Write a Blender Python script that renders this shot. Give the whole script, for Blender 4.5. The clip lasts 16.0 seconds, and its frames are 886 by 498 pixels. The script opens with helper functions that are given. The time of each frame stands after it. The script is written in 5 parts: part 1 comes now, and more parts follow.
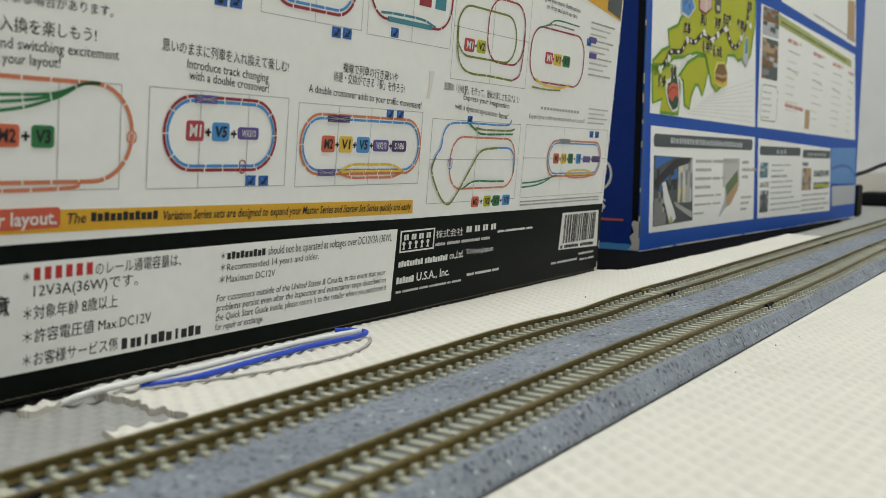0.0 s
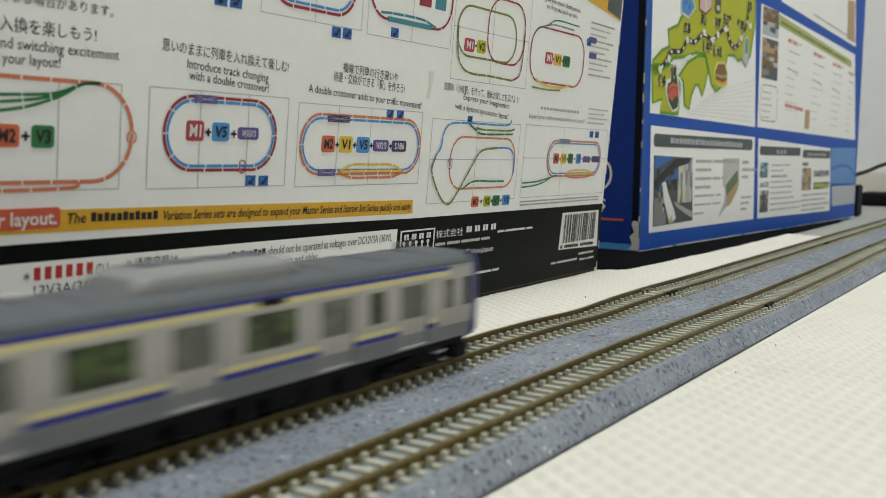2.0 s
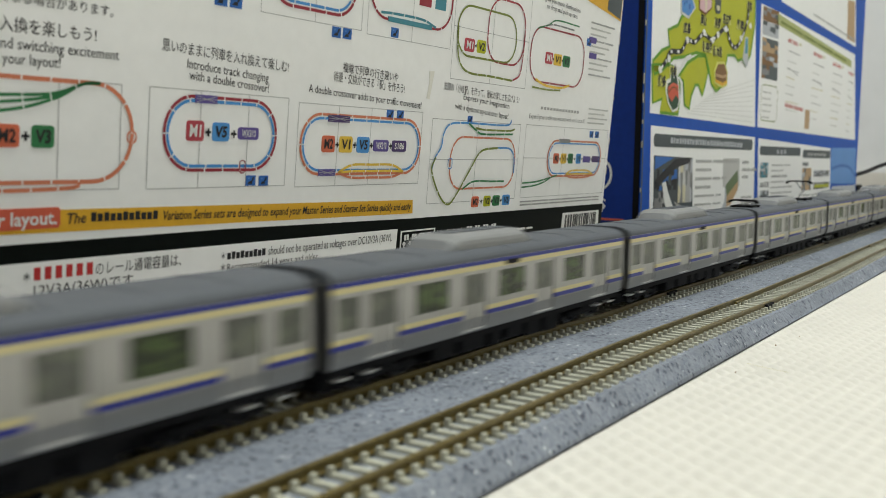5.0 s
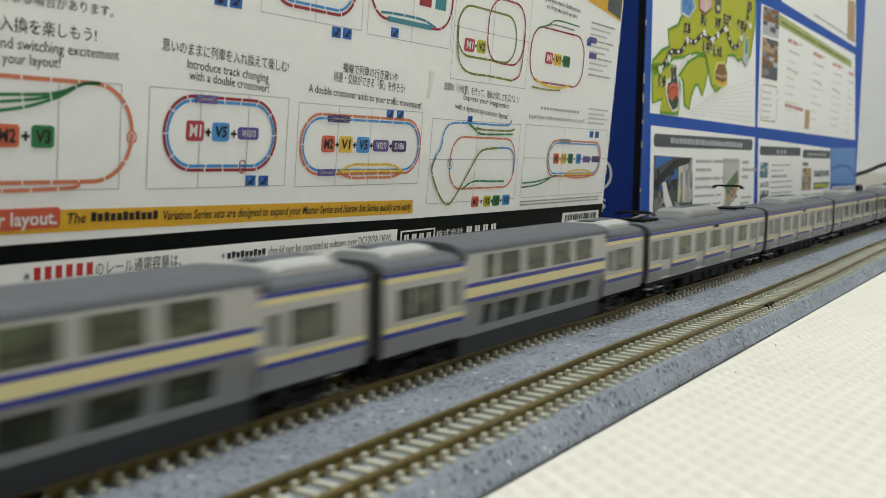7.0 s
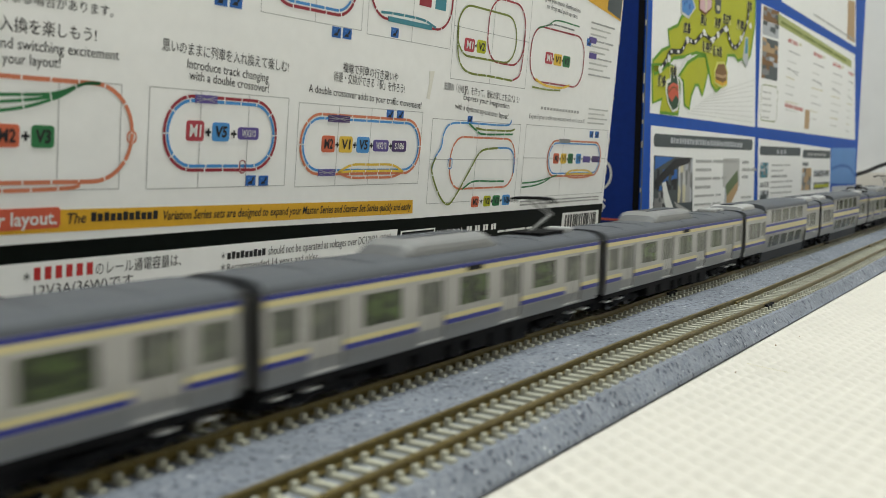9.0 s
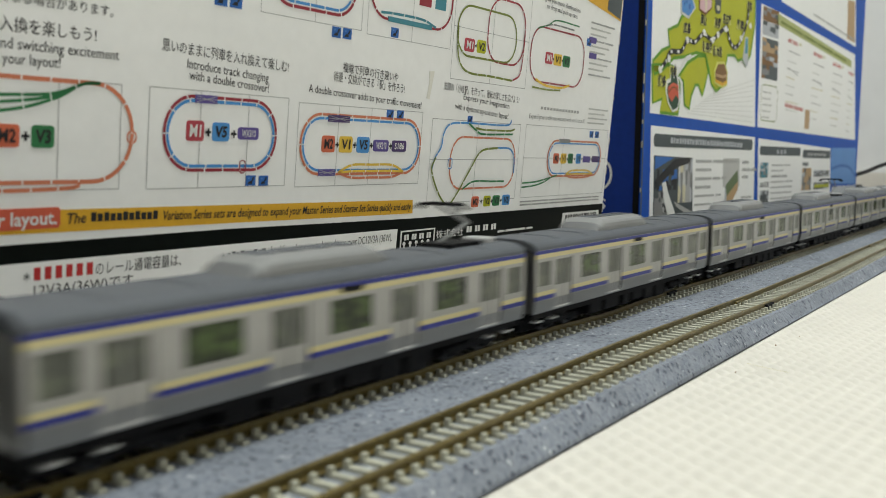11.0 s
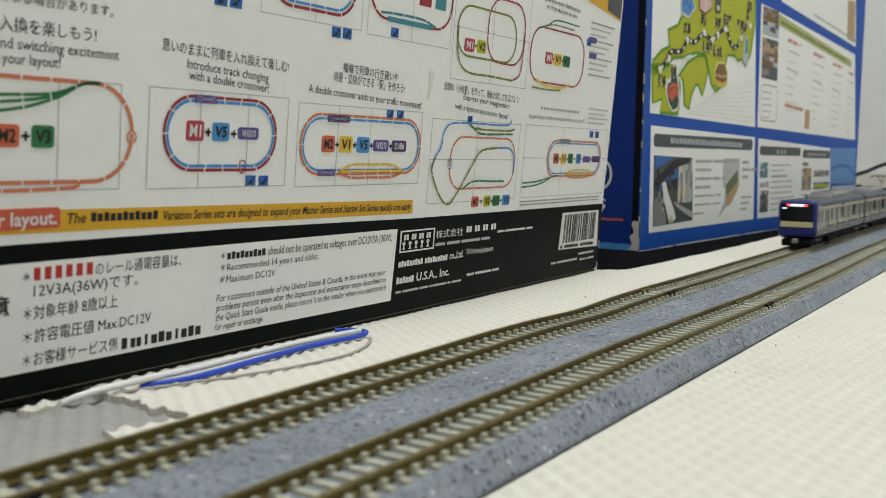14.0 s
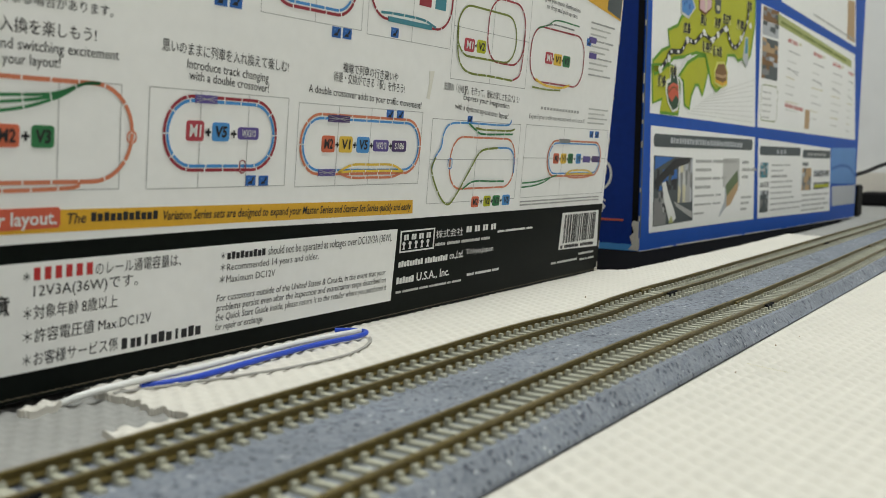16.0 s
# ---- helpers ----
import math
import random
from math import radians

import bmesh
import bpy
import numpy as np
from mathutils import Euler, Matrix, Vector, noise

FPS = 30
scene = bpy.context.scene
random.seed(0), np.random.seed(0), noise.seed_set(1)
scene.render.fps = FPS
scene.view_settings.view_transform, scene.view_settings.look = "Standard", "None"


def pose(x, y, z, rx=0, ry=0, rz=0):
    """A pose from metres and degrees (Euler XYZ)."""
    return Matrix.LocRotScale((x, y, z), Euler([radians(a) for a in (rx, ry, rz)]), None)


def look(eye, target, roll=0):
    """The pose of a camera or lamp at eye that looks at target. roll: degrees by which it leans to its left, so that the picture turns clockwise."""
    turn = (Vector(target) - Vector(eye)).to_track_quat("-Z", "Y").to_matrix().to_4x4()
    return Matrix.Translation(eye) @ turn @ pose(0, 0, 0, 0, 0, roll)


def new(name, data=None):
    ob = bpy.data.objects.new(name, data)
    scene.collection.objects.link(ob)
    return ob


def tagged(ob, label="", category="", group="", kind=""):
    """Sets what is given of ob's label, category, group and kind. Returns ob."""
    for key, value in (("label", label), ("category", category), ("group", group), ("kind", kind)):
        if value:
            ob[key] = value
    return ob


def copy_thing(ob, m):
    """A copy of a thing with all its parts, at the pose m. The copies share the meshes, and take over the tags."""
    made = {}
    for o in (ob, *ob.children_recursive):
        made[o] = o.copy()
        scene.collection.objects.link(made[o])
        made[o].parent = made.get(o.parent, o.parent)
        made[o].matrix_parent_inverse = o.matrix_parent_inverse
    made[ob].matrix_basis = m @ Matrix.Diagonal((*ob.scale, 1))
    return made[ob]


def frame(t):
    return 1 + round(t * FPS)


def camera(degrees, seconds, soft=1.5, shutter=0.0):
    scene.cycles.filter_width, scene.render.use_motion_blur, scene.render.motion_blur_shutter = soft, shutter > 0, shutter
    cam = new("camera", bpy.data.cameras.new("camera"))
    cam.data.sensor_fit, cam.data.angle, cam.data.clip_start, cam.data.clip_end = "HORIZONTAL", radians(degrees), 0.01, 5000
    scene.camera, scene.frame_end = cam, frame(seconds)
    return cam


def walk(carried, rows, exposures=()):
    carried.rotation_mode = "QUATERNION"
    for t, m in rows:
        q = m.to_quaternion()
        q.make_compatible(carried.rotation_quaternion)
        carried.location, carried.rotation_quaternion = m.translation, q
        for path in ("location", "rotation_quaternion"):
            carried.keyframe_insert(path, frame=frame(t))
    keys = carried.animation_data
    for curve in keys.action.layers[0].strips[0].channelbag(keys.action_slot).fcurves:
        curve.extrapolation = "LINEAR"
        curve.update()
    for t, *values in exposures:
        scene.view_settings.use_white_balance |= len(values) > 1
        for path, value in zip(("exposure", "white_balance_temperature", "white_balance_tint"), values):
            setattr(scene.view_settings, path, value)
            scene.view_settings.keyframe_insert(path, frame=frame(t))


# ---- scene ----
# camera on a small stand beside the track, standing still
EYE = Vector((0.0, -0.10308, 0.05243))
VIEW = Vector((0.83353, 0.54391, -0.09686))
cam = camera(49.39, 16.0, soft=0.85, shutter=0.62)
cam.data.dof.use_dof = True
cam.data.dof.focus_distance = 0.325
cam.data.dof.aperture_fstop = 27.0
STAND = look(EYE, EYE + VIEW, 0.77)
walk(cam, [(0.0, STAND), (16.0, STAND)], exposures=[(0.0, -0.03), (1.5, -0.02), (2.5, 0.12), (4.0, 0.165), (11.5, 0.175), (12.5, 0.1), (13.5, 0.03), (16.0, 0.0)])

# ---- light: one assumed ceiling lamp, out of view, in a closed white room ----
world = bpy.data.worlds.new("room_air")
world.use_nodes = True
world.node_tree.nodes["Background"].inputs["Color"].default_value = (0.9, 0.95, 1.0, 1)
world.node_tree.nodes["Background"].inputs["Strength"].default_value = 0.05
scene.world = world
lamp_data = bpy.data.lights.new("assumed_ceiling_light", "AREA")
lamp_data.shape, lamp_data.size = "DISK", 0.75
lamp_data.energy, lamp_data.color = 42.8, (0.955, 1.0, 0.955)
lamp = new("assumed_ceiling_light", lamp_data)
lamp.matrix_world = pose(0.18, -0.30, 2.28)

MM = 0.001


# ---- materials ----
def mat(name, color, rough=0.5, metal=0.0, vary=0.0, scale=40.0, bump=0.0, bump_scale=400.0, spec=0.5, emit=0.0, random_piece=0.0):
    """Principled surface whose tone varies at two scales, with fine relief."""
    m = bpy.data.materials.new(name)
    m.use_nodes = True
    nt = m.node_tree
    b = nt.nodes["Principled BSDF"]
    b.inputs["Roughness"].default_value, b.inputs["Metallic"].default_value = rough, metal
    b.inputs["Specular IOR Level"].default_value = spec
    b.inputs["Base Color"].default_value = (*color, 1)
    if emit:
        b.inputs["Emission Color"].default_value, b.inputs["Emission Strength"].default_value = (*color, 1), emit
    co = nt.nodes.new("ShaderNodeTexCoord")
    if vary or random_piece:
        n1, n2 = nt.nodes.new("ShaderNodeTexNoise"), nt.nodes.new("ShaderNodeTexNoise")
        n1.inputs["Scale"].default_value, n2.inputs["Scale"].default_value = scale, scale * 14
        n1.inputs["Detail"].default_value = 4
        add = nt.nodes.new("ShaderNodeMath")
        nt.links.new(co.outputs["Object"], n1.inputs["Vector"])
        nt.links.new(co.outputs["Object"], n2.inputs["Vector"])
        nt.links.new(n1.outputs["Fac"], add.inputs[0])
        nt.links.new(n2.outputs["Fac"], add.inputs[1])
        ramp = nt.nodes.new("ShaderNodeMapRange")
        ramp.inputs["From Min"].default_value, ramp.inputs["From Max"].default_value = 0.6, 1.4
        ramp.inputs["To Min"].default_value, ramp.inputs["To Max"].default_value = 1 - vary, 1 + vary
        nt.links.new(add.outputs[0], ramp.inputs["Value"])
        tone = ramp.outputs["Result"]
        if random_piece:
            info, spread, mul = nt.nodes.new("ShaderNodeObjectInfo"), nt.nodes.new("ShaderNodeMapRange"), nt.nodes.new("ShaderNodeMath")
            spread.inputs["To Min"].default_value, spread.inputs["To Max"].default_value = 1 - random_piece, 1 + random_piece
            nt.links.new(info.outputs["Random"], spread.inputs["Value"])
            mul.operation = "MULTIPLY"
            nt.links.new(tone, mul.inputs[0])
            nt.links.new(spread.outputs["Result"], mul.inputs[1])
            tone = mul.outputs[0]
        mix = nt.nodes.new("ShaderNodeVectorMath")
        mix.operation = "SCALE"
        mix.inputs[0].default_value = color
        nt.links.new(tone, mix.inputs["Scale"])
        nt.links.new(mix.outputs[0], b.inputs["Base Color"])
    if bump:
        n3, bp = nt.nodes.new("ShaderNodeTexNoise"), nt.nodes.new("ShaderNodeBump")
        n3.inputs["Scale"].default_value = bump_scale
        nt.links.new(co.outputs["Object"], n3.inputs["Vector"])
        bp.inputs["Strength"].default_value, bp.inputs["Distance"].default_value = bump, 0.0003
        nt.links.new(n3.outputs["Fac"], bp.inputs["Height"])
        nt.links.new(bp.outputs["Normal"], b.inputs["Normal"])
    return m


def granite(name):
    """Blue-grey moulded ballast with dark and pale flecks about half a millimetre across."""
    m = mat(name, (0.2, 0.22, 0.28), 0.75, bump=0.8, bump_scale=1500, spec=0.3)
    nt = m.node_tree
    b = nt.nodes["Principled BSDF"]
    co = nt.nodes.new("ShaderNodeTexCoord")
    v = nt.nodes.new("ShaderNodeTexVoronoi")
    v.inputs["Scale"].default_value = 1150
    sep = nt.nodes.new("ShaderNodeSeparateColor")
    ramp = nt.nodes.new("ShaderNodeValToRGB")
    ramp.color_ramp.interpolation = "CONSTANT"
    els = ramp.color_ramp.elements
    els[0].position, els[0].color = 0.0, (0.075, 0.083, 0.11, 1)
    els[1].position, els[1].color = 0.09, (0.185, 0.204, 0.238, 1)
    for p, c in ((0.45, (0.213, 0.232, 0.265, 1)), (0.78, (0.155, 0.173, 0.21, 1)), (0.985, (0.40, 0.42, 0.44, 1))):
        e = els.new(p)
        e.color = c
    n = nt.nodes.new("ShaderNodeTexNoise")
    n.inputs["Scale"].default_value = 60
    rng = nt.nodes.new("ShaderNodeMapRange")
    rng.inputs["From Min"].default_value, rng.inputs["From Max"].default_value = 0.3, 0.7
    rng.inputs["To Min"].default_value, rng.inputs["To Max"].default_value = 0.88, 1.12
    mul = nt.nodes.new("ShaderNodeVectorMath")
    mul.operation = "SCALE"
    nt.links.new(co.outputs["Object"], v.inputs["Vector"])
    nt.links.new(co.outputs["Object"], n.inputs["Vector"])
    nt.links.new(v.outputs["Color"], sep.inputs[0])
    nt.links.new(sep.outputs[0], ramp.inputs["Fac"])
    nt.links.new(n.outputs["Fac"], rng.inputs["Value"])
    nt.links.new(ramp.outputs["Color"], mul.inputs[0])
    nt.links.new(rng.outputs["Result"], mul.inputs["Scale"])
    nt.links.new(mul.outputs[0], b.inputs["Base Color"])
    return m


def tinted(name, dark, pale, rough=0.22, where=0.56):
    """Dark tinted glazing through which paler seats show in broken patches."""
    m = mat(name, dark, rough, spec=0.3)
    nt = m.node_tree
    co, mp, n, ramp = (nt.nodes.new("ShaderNode" + k) for k in ("TexCoord", "Mapping", "TexNoise", "ValToRGB"))
    mp.inputs["Scale"].default_value = (150, 150, 420)
    n.inputs["Scale"].default_value, n.inputs["Detail"].default_value = 1.0, 3
    els = ramp.color_ramp.elements
    els[0].position, els[0].color = where - 0.14, (*dark, 1)
    els[1].position, els[1].color = where + 0.1, (*pale, 1)
    nt.links.new(co.outputs["Object"], mp.inputs["Vector"])
    nt.links.new(mp.outputs["Vector"], n.inputs["Vector"])
    nt.links.new(n.outputs["Fac"], ramp.inputs["Fac"])
    nt.links.new(ramp.outputs["Color"], nt.nodes["Principled BSDF"].inputs["Base Color"])
    return m


M_WALL = mat("wall_paint", (0.67, 0.67, 0.67), 0.8, vary=0.04, scale=3, bump=0.2, bump_scale=300)
M_CEIL = mat("ceiling_paint", (0.8, 0.8, 0.8), 0.8, vary=0.03, scale=2)
M_FLOOR = mat("floor_boards", (0.33, 0.24, 0.15), 0.45, vary=0.2, scale=6)
M_BASE = mat("baseboard_paint", (0.62, 0.58, 0.52), 0.5, vary=0.05, scale=20)
M_WHITE_MAT = mat("white_foam_rubber", (0.61, 0.583, 0.53), 0.85, vary=0.045, scale=30, bump=0.35, bump_scale=900, spec=0.2)
M_GREY_MAT = mat("grey_foam_rubber", (0.30, 0.297, 0.285), 0.9, vary=0.08, scale=40, bump=0.4, bump_scale=900, spec=0.2)
M_BALLAST = granite("granite_ballast")
M_RAIL = mat("brown_oxidised_rail", (0.145, 0.108, 0.03), 0.36, metal=0.4, vary=0.22, scale=55)
M_TIE = mat("concrete_grey_sleeper", (0.375, 0.37, 0.295), 0.7, vary=0.1, scale=200, random_piece=0.1)
M_BLACK = mat("black_plastic", (0.005, 0.005, 0.006), 0.6, vary=0.2, scale=200, spec=0.12)
M_DARK = mat("dark_grey_underframe", (0.007, 0.007, 0.008), 0.7, vary=0.3, scale=300, spec=0.12)
M_SILVER = mat("satin_silver_plastic", (0.345, 0.343, 0.336), 0.32, metal=0.85, vary=0.06, scale=60)
M_ROOF = mat("roof_grey_plastic", (0.09, 0.097, 0.108), 0.62, vary=0.08, scale=60, bump=0.2, bump_scale=900, spec=0.2)
M_AC = mat("air_conditioner_grey", (0.2, 0.202, 0.2), 0.6, vary=0.06, scale=60)
M_AC_END = mat("air_conditioner_end_grey", (0.12, 0.123, 0.126), 0.6, vary=0.08, scale=60)
M_CREAM = mat("cream_stripe", (0.56, 0.49, 0.25), 0.45, vary=0.04, scale=80)
M_BLUE = mat("blue_stripe", (0.022, 0.031, 0.21), 0.42, vary=0.06, scale=80, spec=0.3)
M_AC_PALE = mat("pale_air_conditioner", (0.34, 0.34, 0.335), 0.6, vary=0.08, scale=60)
M_GLASS = tinted("green_tinted_window", (0.020, 0.028, 0.012), (0.07, 0.11, 0.03), where=0.6)
M_DOORGLASS = tinted("smoky_door_window", (0.085, 0.09, 0.075), (0.14, 0.15, 0.11), 0.3)
M_DARKGLASS = mat("black_cab_glass", (0.006, 0.007, 0.008), 0.12, spec=0.3)
M_DOOR = mat("silver_door", (0.39, 0.386, 0.378), 0.34, metal=0.8, vary=0.05, scale=90)
M_STEEL = mat("darkened_wheel_steel", (0.05, 0.05, 0.05), 0.4, metal=0.7)
M_RED_LAMP = mat("red_tail_lamp", (1.0, 0.05, 0.06), 0.4, emit=1.8)
M_SIGN = mat("lit_destination_sign", (0.85, 0.9, 1.0), 0.4, emit=1.15)
M_CARD_WHITE = mat("white_printed_card", (0.85, 0.85, 0.835), 0.45, vary=0.03, scale=18, bump=0.05, bump_scale=60, spec=0.25)
M_CARD_BLACK = mat("black_printed_card", (0.004, 0.006, 0.005), 0.45, vary=0.25, scale=25, spec=0.06)
M_CARD_BLUE = mat("blue_printed_card", (0.007, 0.08, 0.42), 0.5, vary=0.08, scale=18, spec=0.15)
# Body of the blue box: a darker blue than its front panel.
M_CARD_NAVY = mat("dark_blue_card", (0.003, 0.028, 0.21), 0.4, vary=0.12, scale=18, spec=0.2)
M_BELLOWS = mat("dark_grey_bellows", (0.105, 0.105, 0.103), 0.7, vary=0.1, scale=200, spec=0.2)
M_DECKGLASS = tinted("dark_deck_window", (0.014, 0.016, 0.011), (0.05, 0.058, 0.03))
M_UPPERGLASS = tinted("olive_deck_window", (0.018, 0.022, 0.013), (0.07, 0.085, 0.04))
# Near-white colour stands in for light caught on sills and steps.
M_STEP_GLINT = mat("pale_step_glint", (0.62, 0.62, 0.60), 0.35, spec=0.4)
M_CAB_BLUE = mat("deep_blue_cab", (0.014, 0.02, 0.145), 0.4, vary=0.06, scale=80, spec=0.3)
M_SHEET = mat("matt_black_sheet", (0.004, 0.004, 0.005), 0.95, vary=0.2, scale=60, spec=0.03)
M_LOWER = mat("dark_grey_skirt", (0.035, 0.037, 0.04), 0.6, vary=0.08, scale=80, spec=0.2)
M_CARD_RAW = mat("frayed_paperboard", (0.56, 0.53, 0.47), 0.9, vary=0.25, scale=120, bump=0.5)


# ---- mesh helpers ----
def block(bm, x0, x1, y0, y1, z0, z1):
    vs = [bm.verts.new((x, y, z)) for x in (x0, x1) for y in (y0, y1) for z in (z0, z1)]
    for f in ((0, 1, 3, 2), (4, 6, 7, 5), (0, 4, 5, 1), (2, 3, 7, 6), (0, 2, 6, 4), (1, 5, 7, 3)):
        bm.faces.new([vs[i] for i in f])
    return vs


def rounded_block(bm, x0, x1, y0, y1, z0, z1, r, seg=2):
    vs = block(bm, x0, x1, y0, y1, z0, z1)
    edges = {e for v in vs for e in v.link_edges}
    bmesh.ops.bevel(bm, geom=list(edges), offset=r, segments=seg, affect="EDGES", profile=0.5)


def prism(bm, profile, x0, x1, caps=True):
    """A (y, z) outline drawn out along x."""
    a = [bm.verts.new((x0, y, z)) for y, z in profile]
    b = [bm.verts.new((x1, y, z)) for y, z in profile]
    n = len(profile)
    for i in range(n):
        bm.faces.new((a[i], b[i], b[(i + 1) % n], a[(i + 1) % n]))
    if caps:
        bm.faces.new(a[::-1])
        bm.faces.new(b)


def cylinder(bm, c, r, depth, axis="Y", seg=20):
    turn = {"Y": Euler((radians(90), 0, 0)), "X": Euler((0, radians(90), 0)), "Z": Euler()}[axis]
    bmesh.ops.create_cone(bm, cap_ends=True, segments=seg, radius1=r, radius2=r, depth=depth, matrix=Matrix.Translation(c) @ turn.to_matrix().to_4x4())


def smooth_path(pts, n=8):
    """A Catmull-Rom line through a few points."""
    p = [Vector(q) for q in pts]
    p = [2 * p[0] - p[1]] + p + [2 * p[-1] - p[-2]]
    out = []
    for i in range(1, len(p) - 2):
        for k in range(n):
            t = k / n
            out.append(0.5 * (2 * p[i] + (p[i + 1] - p[i - 1]) * t + (2 * p[i - 1] - 5 * p[i] + 4 * p[i + 1] - p[i + 2]) * t * t + (3 * p[i] - p[i - 1] - 3 * p[i + 1] + p[i + 2]) * t ** 3))
    return out + [p[-2]]


def tube(bm, pts, r, seg=8, flat=1.0):
    """A round or flattened cord along a line."""
    rings = []
    for i, c in enumerate(pts):
        d = (pts[min(i + 1, len(pts) - 1)] - pts[max(i - 1, 0)]).normalized()
        side = d.cross(Vector((0, 0, 1)))
        side = side.normalized() if side.length > 1e-4 else Vector((1, 0, 0))
        up = side.cross(d)
        rings.append([bm.verts.new(c + r * (side * math.cos(a) + up * flat * math.sin(a))) for a in (2 * math.pi * k / seg for k in range(seg))])
    for p, q in zip(rings, rings[1:]):
        for k in range(seg):
            bm.faces.new((p[k], p[(k + 1) % seg], q[(k + 1) % seg], q[k]))
    bm.faces.new(rings[0][::-1])
    bm.faces.new(rings[-1])


def finish(bm):
    bmesh.ops.recalc_face_normals(bm, faces=bm.faces)
    me = bpy.data.meshes.new("shape")
    bm.to_mesh(me)
    bm.free()
    return me


def part(name, bm, material, parent=None, label=""):
    """One mesh object under a thing or a part."""
    me = finish(bm) if isinstance(bm, bmesh.types.BMesh) else bm
    if not me.materials:
        me.materials.append(material)
    ob = new(name, me)
    ob.parent = parent
    return tagged(ob, label)


def grid_sheet(name, xs, ys, height, keep=None, floor=None):
    """A sheet with relief over a grid of lines, with its cut edges drawn down to the floor height."""
    nx, ny = len(xs), len(ys)
    X, Y = np.meshgrid(xs, ys, indexing="ij")
    Z = height(X, Y)
    co = np.stack([X, Y, Z], -1).reshape(-1, 3)
    idx = np.arange(nx * ny).reshape(nx, ny)
    cx, cy = (X[:-1, :-1] + X[1:, 1:]) / 2, (Y[:-1, :-1] + Y[1:, 1:]) / 2
    k = np.ones((nx - 1, ny - 1), bool) if keep is None else keep(cx, cy)
    quads = np.stack([idx[:-1, :-1], idx[1:, :-1], idx[1:, 1:], idx[:-1, 1:]], -1)[k]
    if floor is not None:
        low = co.copy()
        low[:, 2] = floor
        n = len(co)
        co = np.concatenate([co, low])
        pad = np.zeros((nx + 1, ny + 1), bool)
        pad[1:-1, 1:-1] = k
        i, j = np.nonzero(pad[:-1, 1:-1] != pad[1:, 1:-1])
        a, b = idx[i, j], idx[i, j + 1]
        walls = [np.stack([a, b, b + n, a + n], -1)]
        i, j = np.nonzero(pad[1:-1, :-1] != pad[1:-1, 1:])
        a, b = idx[i, j], idx[i + 1, j]
        walls.append(np.stack([a, b, b + n, a + n], -1))
        quads = np.concatenate([quads, *walls])
    me = bpy.data.meshes.new(name)
    me.vertices.add(len(co))
    me.vertices.foreach_set("co", co.ravel())
    me.loops.add(quads.size)
    me.loops.foreach_set("vertex_index", quads.ravel().astype(np.int32))
    me.polygons.add(len(quads))
    me.polygons.foreach_set("loop_start", np.arange(0, quads.size, 4, dtype=np.int32))
    me.update(calc_edges=True)
    me.validate()
    me.shade_smooth()
    if floor is not None:
        soft = np.ones(len(me.polygons), bool)
        soft[int(k.sum()):] = False
        me.polygons.foreach_set("use_smooth", soft)
    return me


# ---- the oval of track ----
XL, XR, YC = -0.90, 0.86, -0.3645
GAUGE, RAIL_TOP = 9 * MM, 7 * MM


def on_track(s, y0):
    """Place and heading at the length s along a track whose far straight runs at y0; s equals x on that straight."""
    r = y0 - YC
    if s > XR:
        a = (s - XR) / r
        if a < math.pi:
            return XR + r * math.sin(a), YC + r * math.cos(a), -a
        return XR - (s - XR - math.pi * r), YC - r, -math.pi
    if s < XL:
        a = (XL - s) / r
        if a < math.pi:
            return XL - r * math.sin(a), YC + r * math.cos(a), a
        return XL + (XL - s - math.pi * r), YC - r, math.pi
    return s, y0, 0.0


def sag(x, y):
    """How far the bed is raised or lowered so that the rails fit the camera's view; it differs between the two tracks.
    """
    rear = 0.25 * math.exp(-((x - 0.212) / 0.022) ** 2) - 0.75 * math.exp(-((x - 0.266) / 0.02) ** 2) + 0.2 * math.exp(-((x - 0.325) / 0.02) ** 2)
    k = min(1.0, max(0.0, (x - 0.25) / 0.09))
    fore = 0.25 * math.exp(-((x - 0.22) / 0.03) ** 2) - 1.0 * k * k * (3 - 2 * k) * max(0.0, 1 - max(0.0, x - 0.42) / 0.12)
    w = min(1.0, max(0.0, (y + 0.0165) / 0.033))
    return (rear * w + fore * (1 - w)) * MM


def oval_stations():
    out = [XL, 0.0, *[0.15 + 0.01 * k for k in range(41)], XR]
    out += [("R", math.pi * k / 24) for k in range(1, 25)] + [("L", math.pi * k / 24) for k in range(24)]
    return out


def sweep_oval(bm, profile, y0):
    """A (y, z) outline carried round the whole oval; y is counted outwards from the track's middle."""
    rings = []
    for s in oval_stations():
        ring = []
        for y, z in profile:
            r = y0 - YC + y
            if isinstance(s, tuple):
                side, a = s
                if side == "R":
                    p = (XR + r * math.sin(a), YC + r * math.cos(a), z)
                else:
                    p = (XL - r * math.sin(math.pi - a), YC + r * math.cos(math.pi - a), z)
            else:
                p = (s, YC + r, z + (sag(s, YC + r) if z > 0 else 0.0))
            ring.append(bm.verts.new(p))
        rings.append(ring)
    n = len(profile)
    for a, b in zip(rings, rings[1:] + rings[:1]):
        for i in range(n):
            bm.faces.new((a[i], b[i], b[(i + 1) % n], a[(i + 1) % n]))


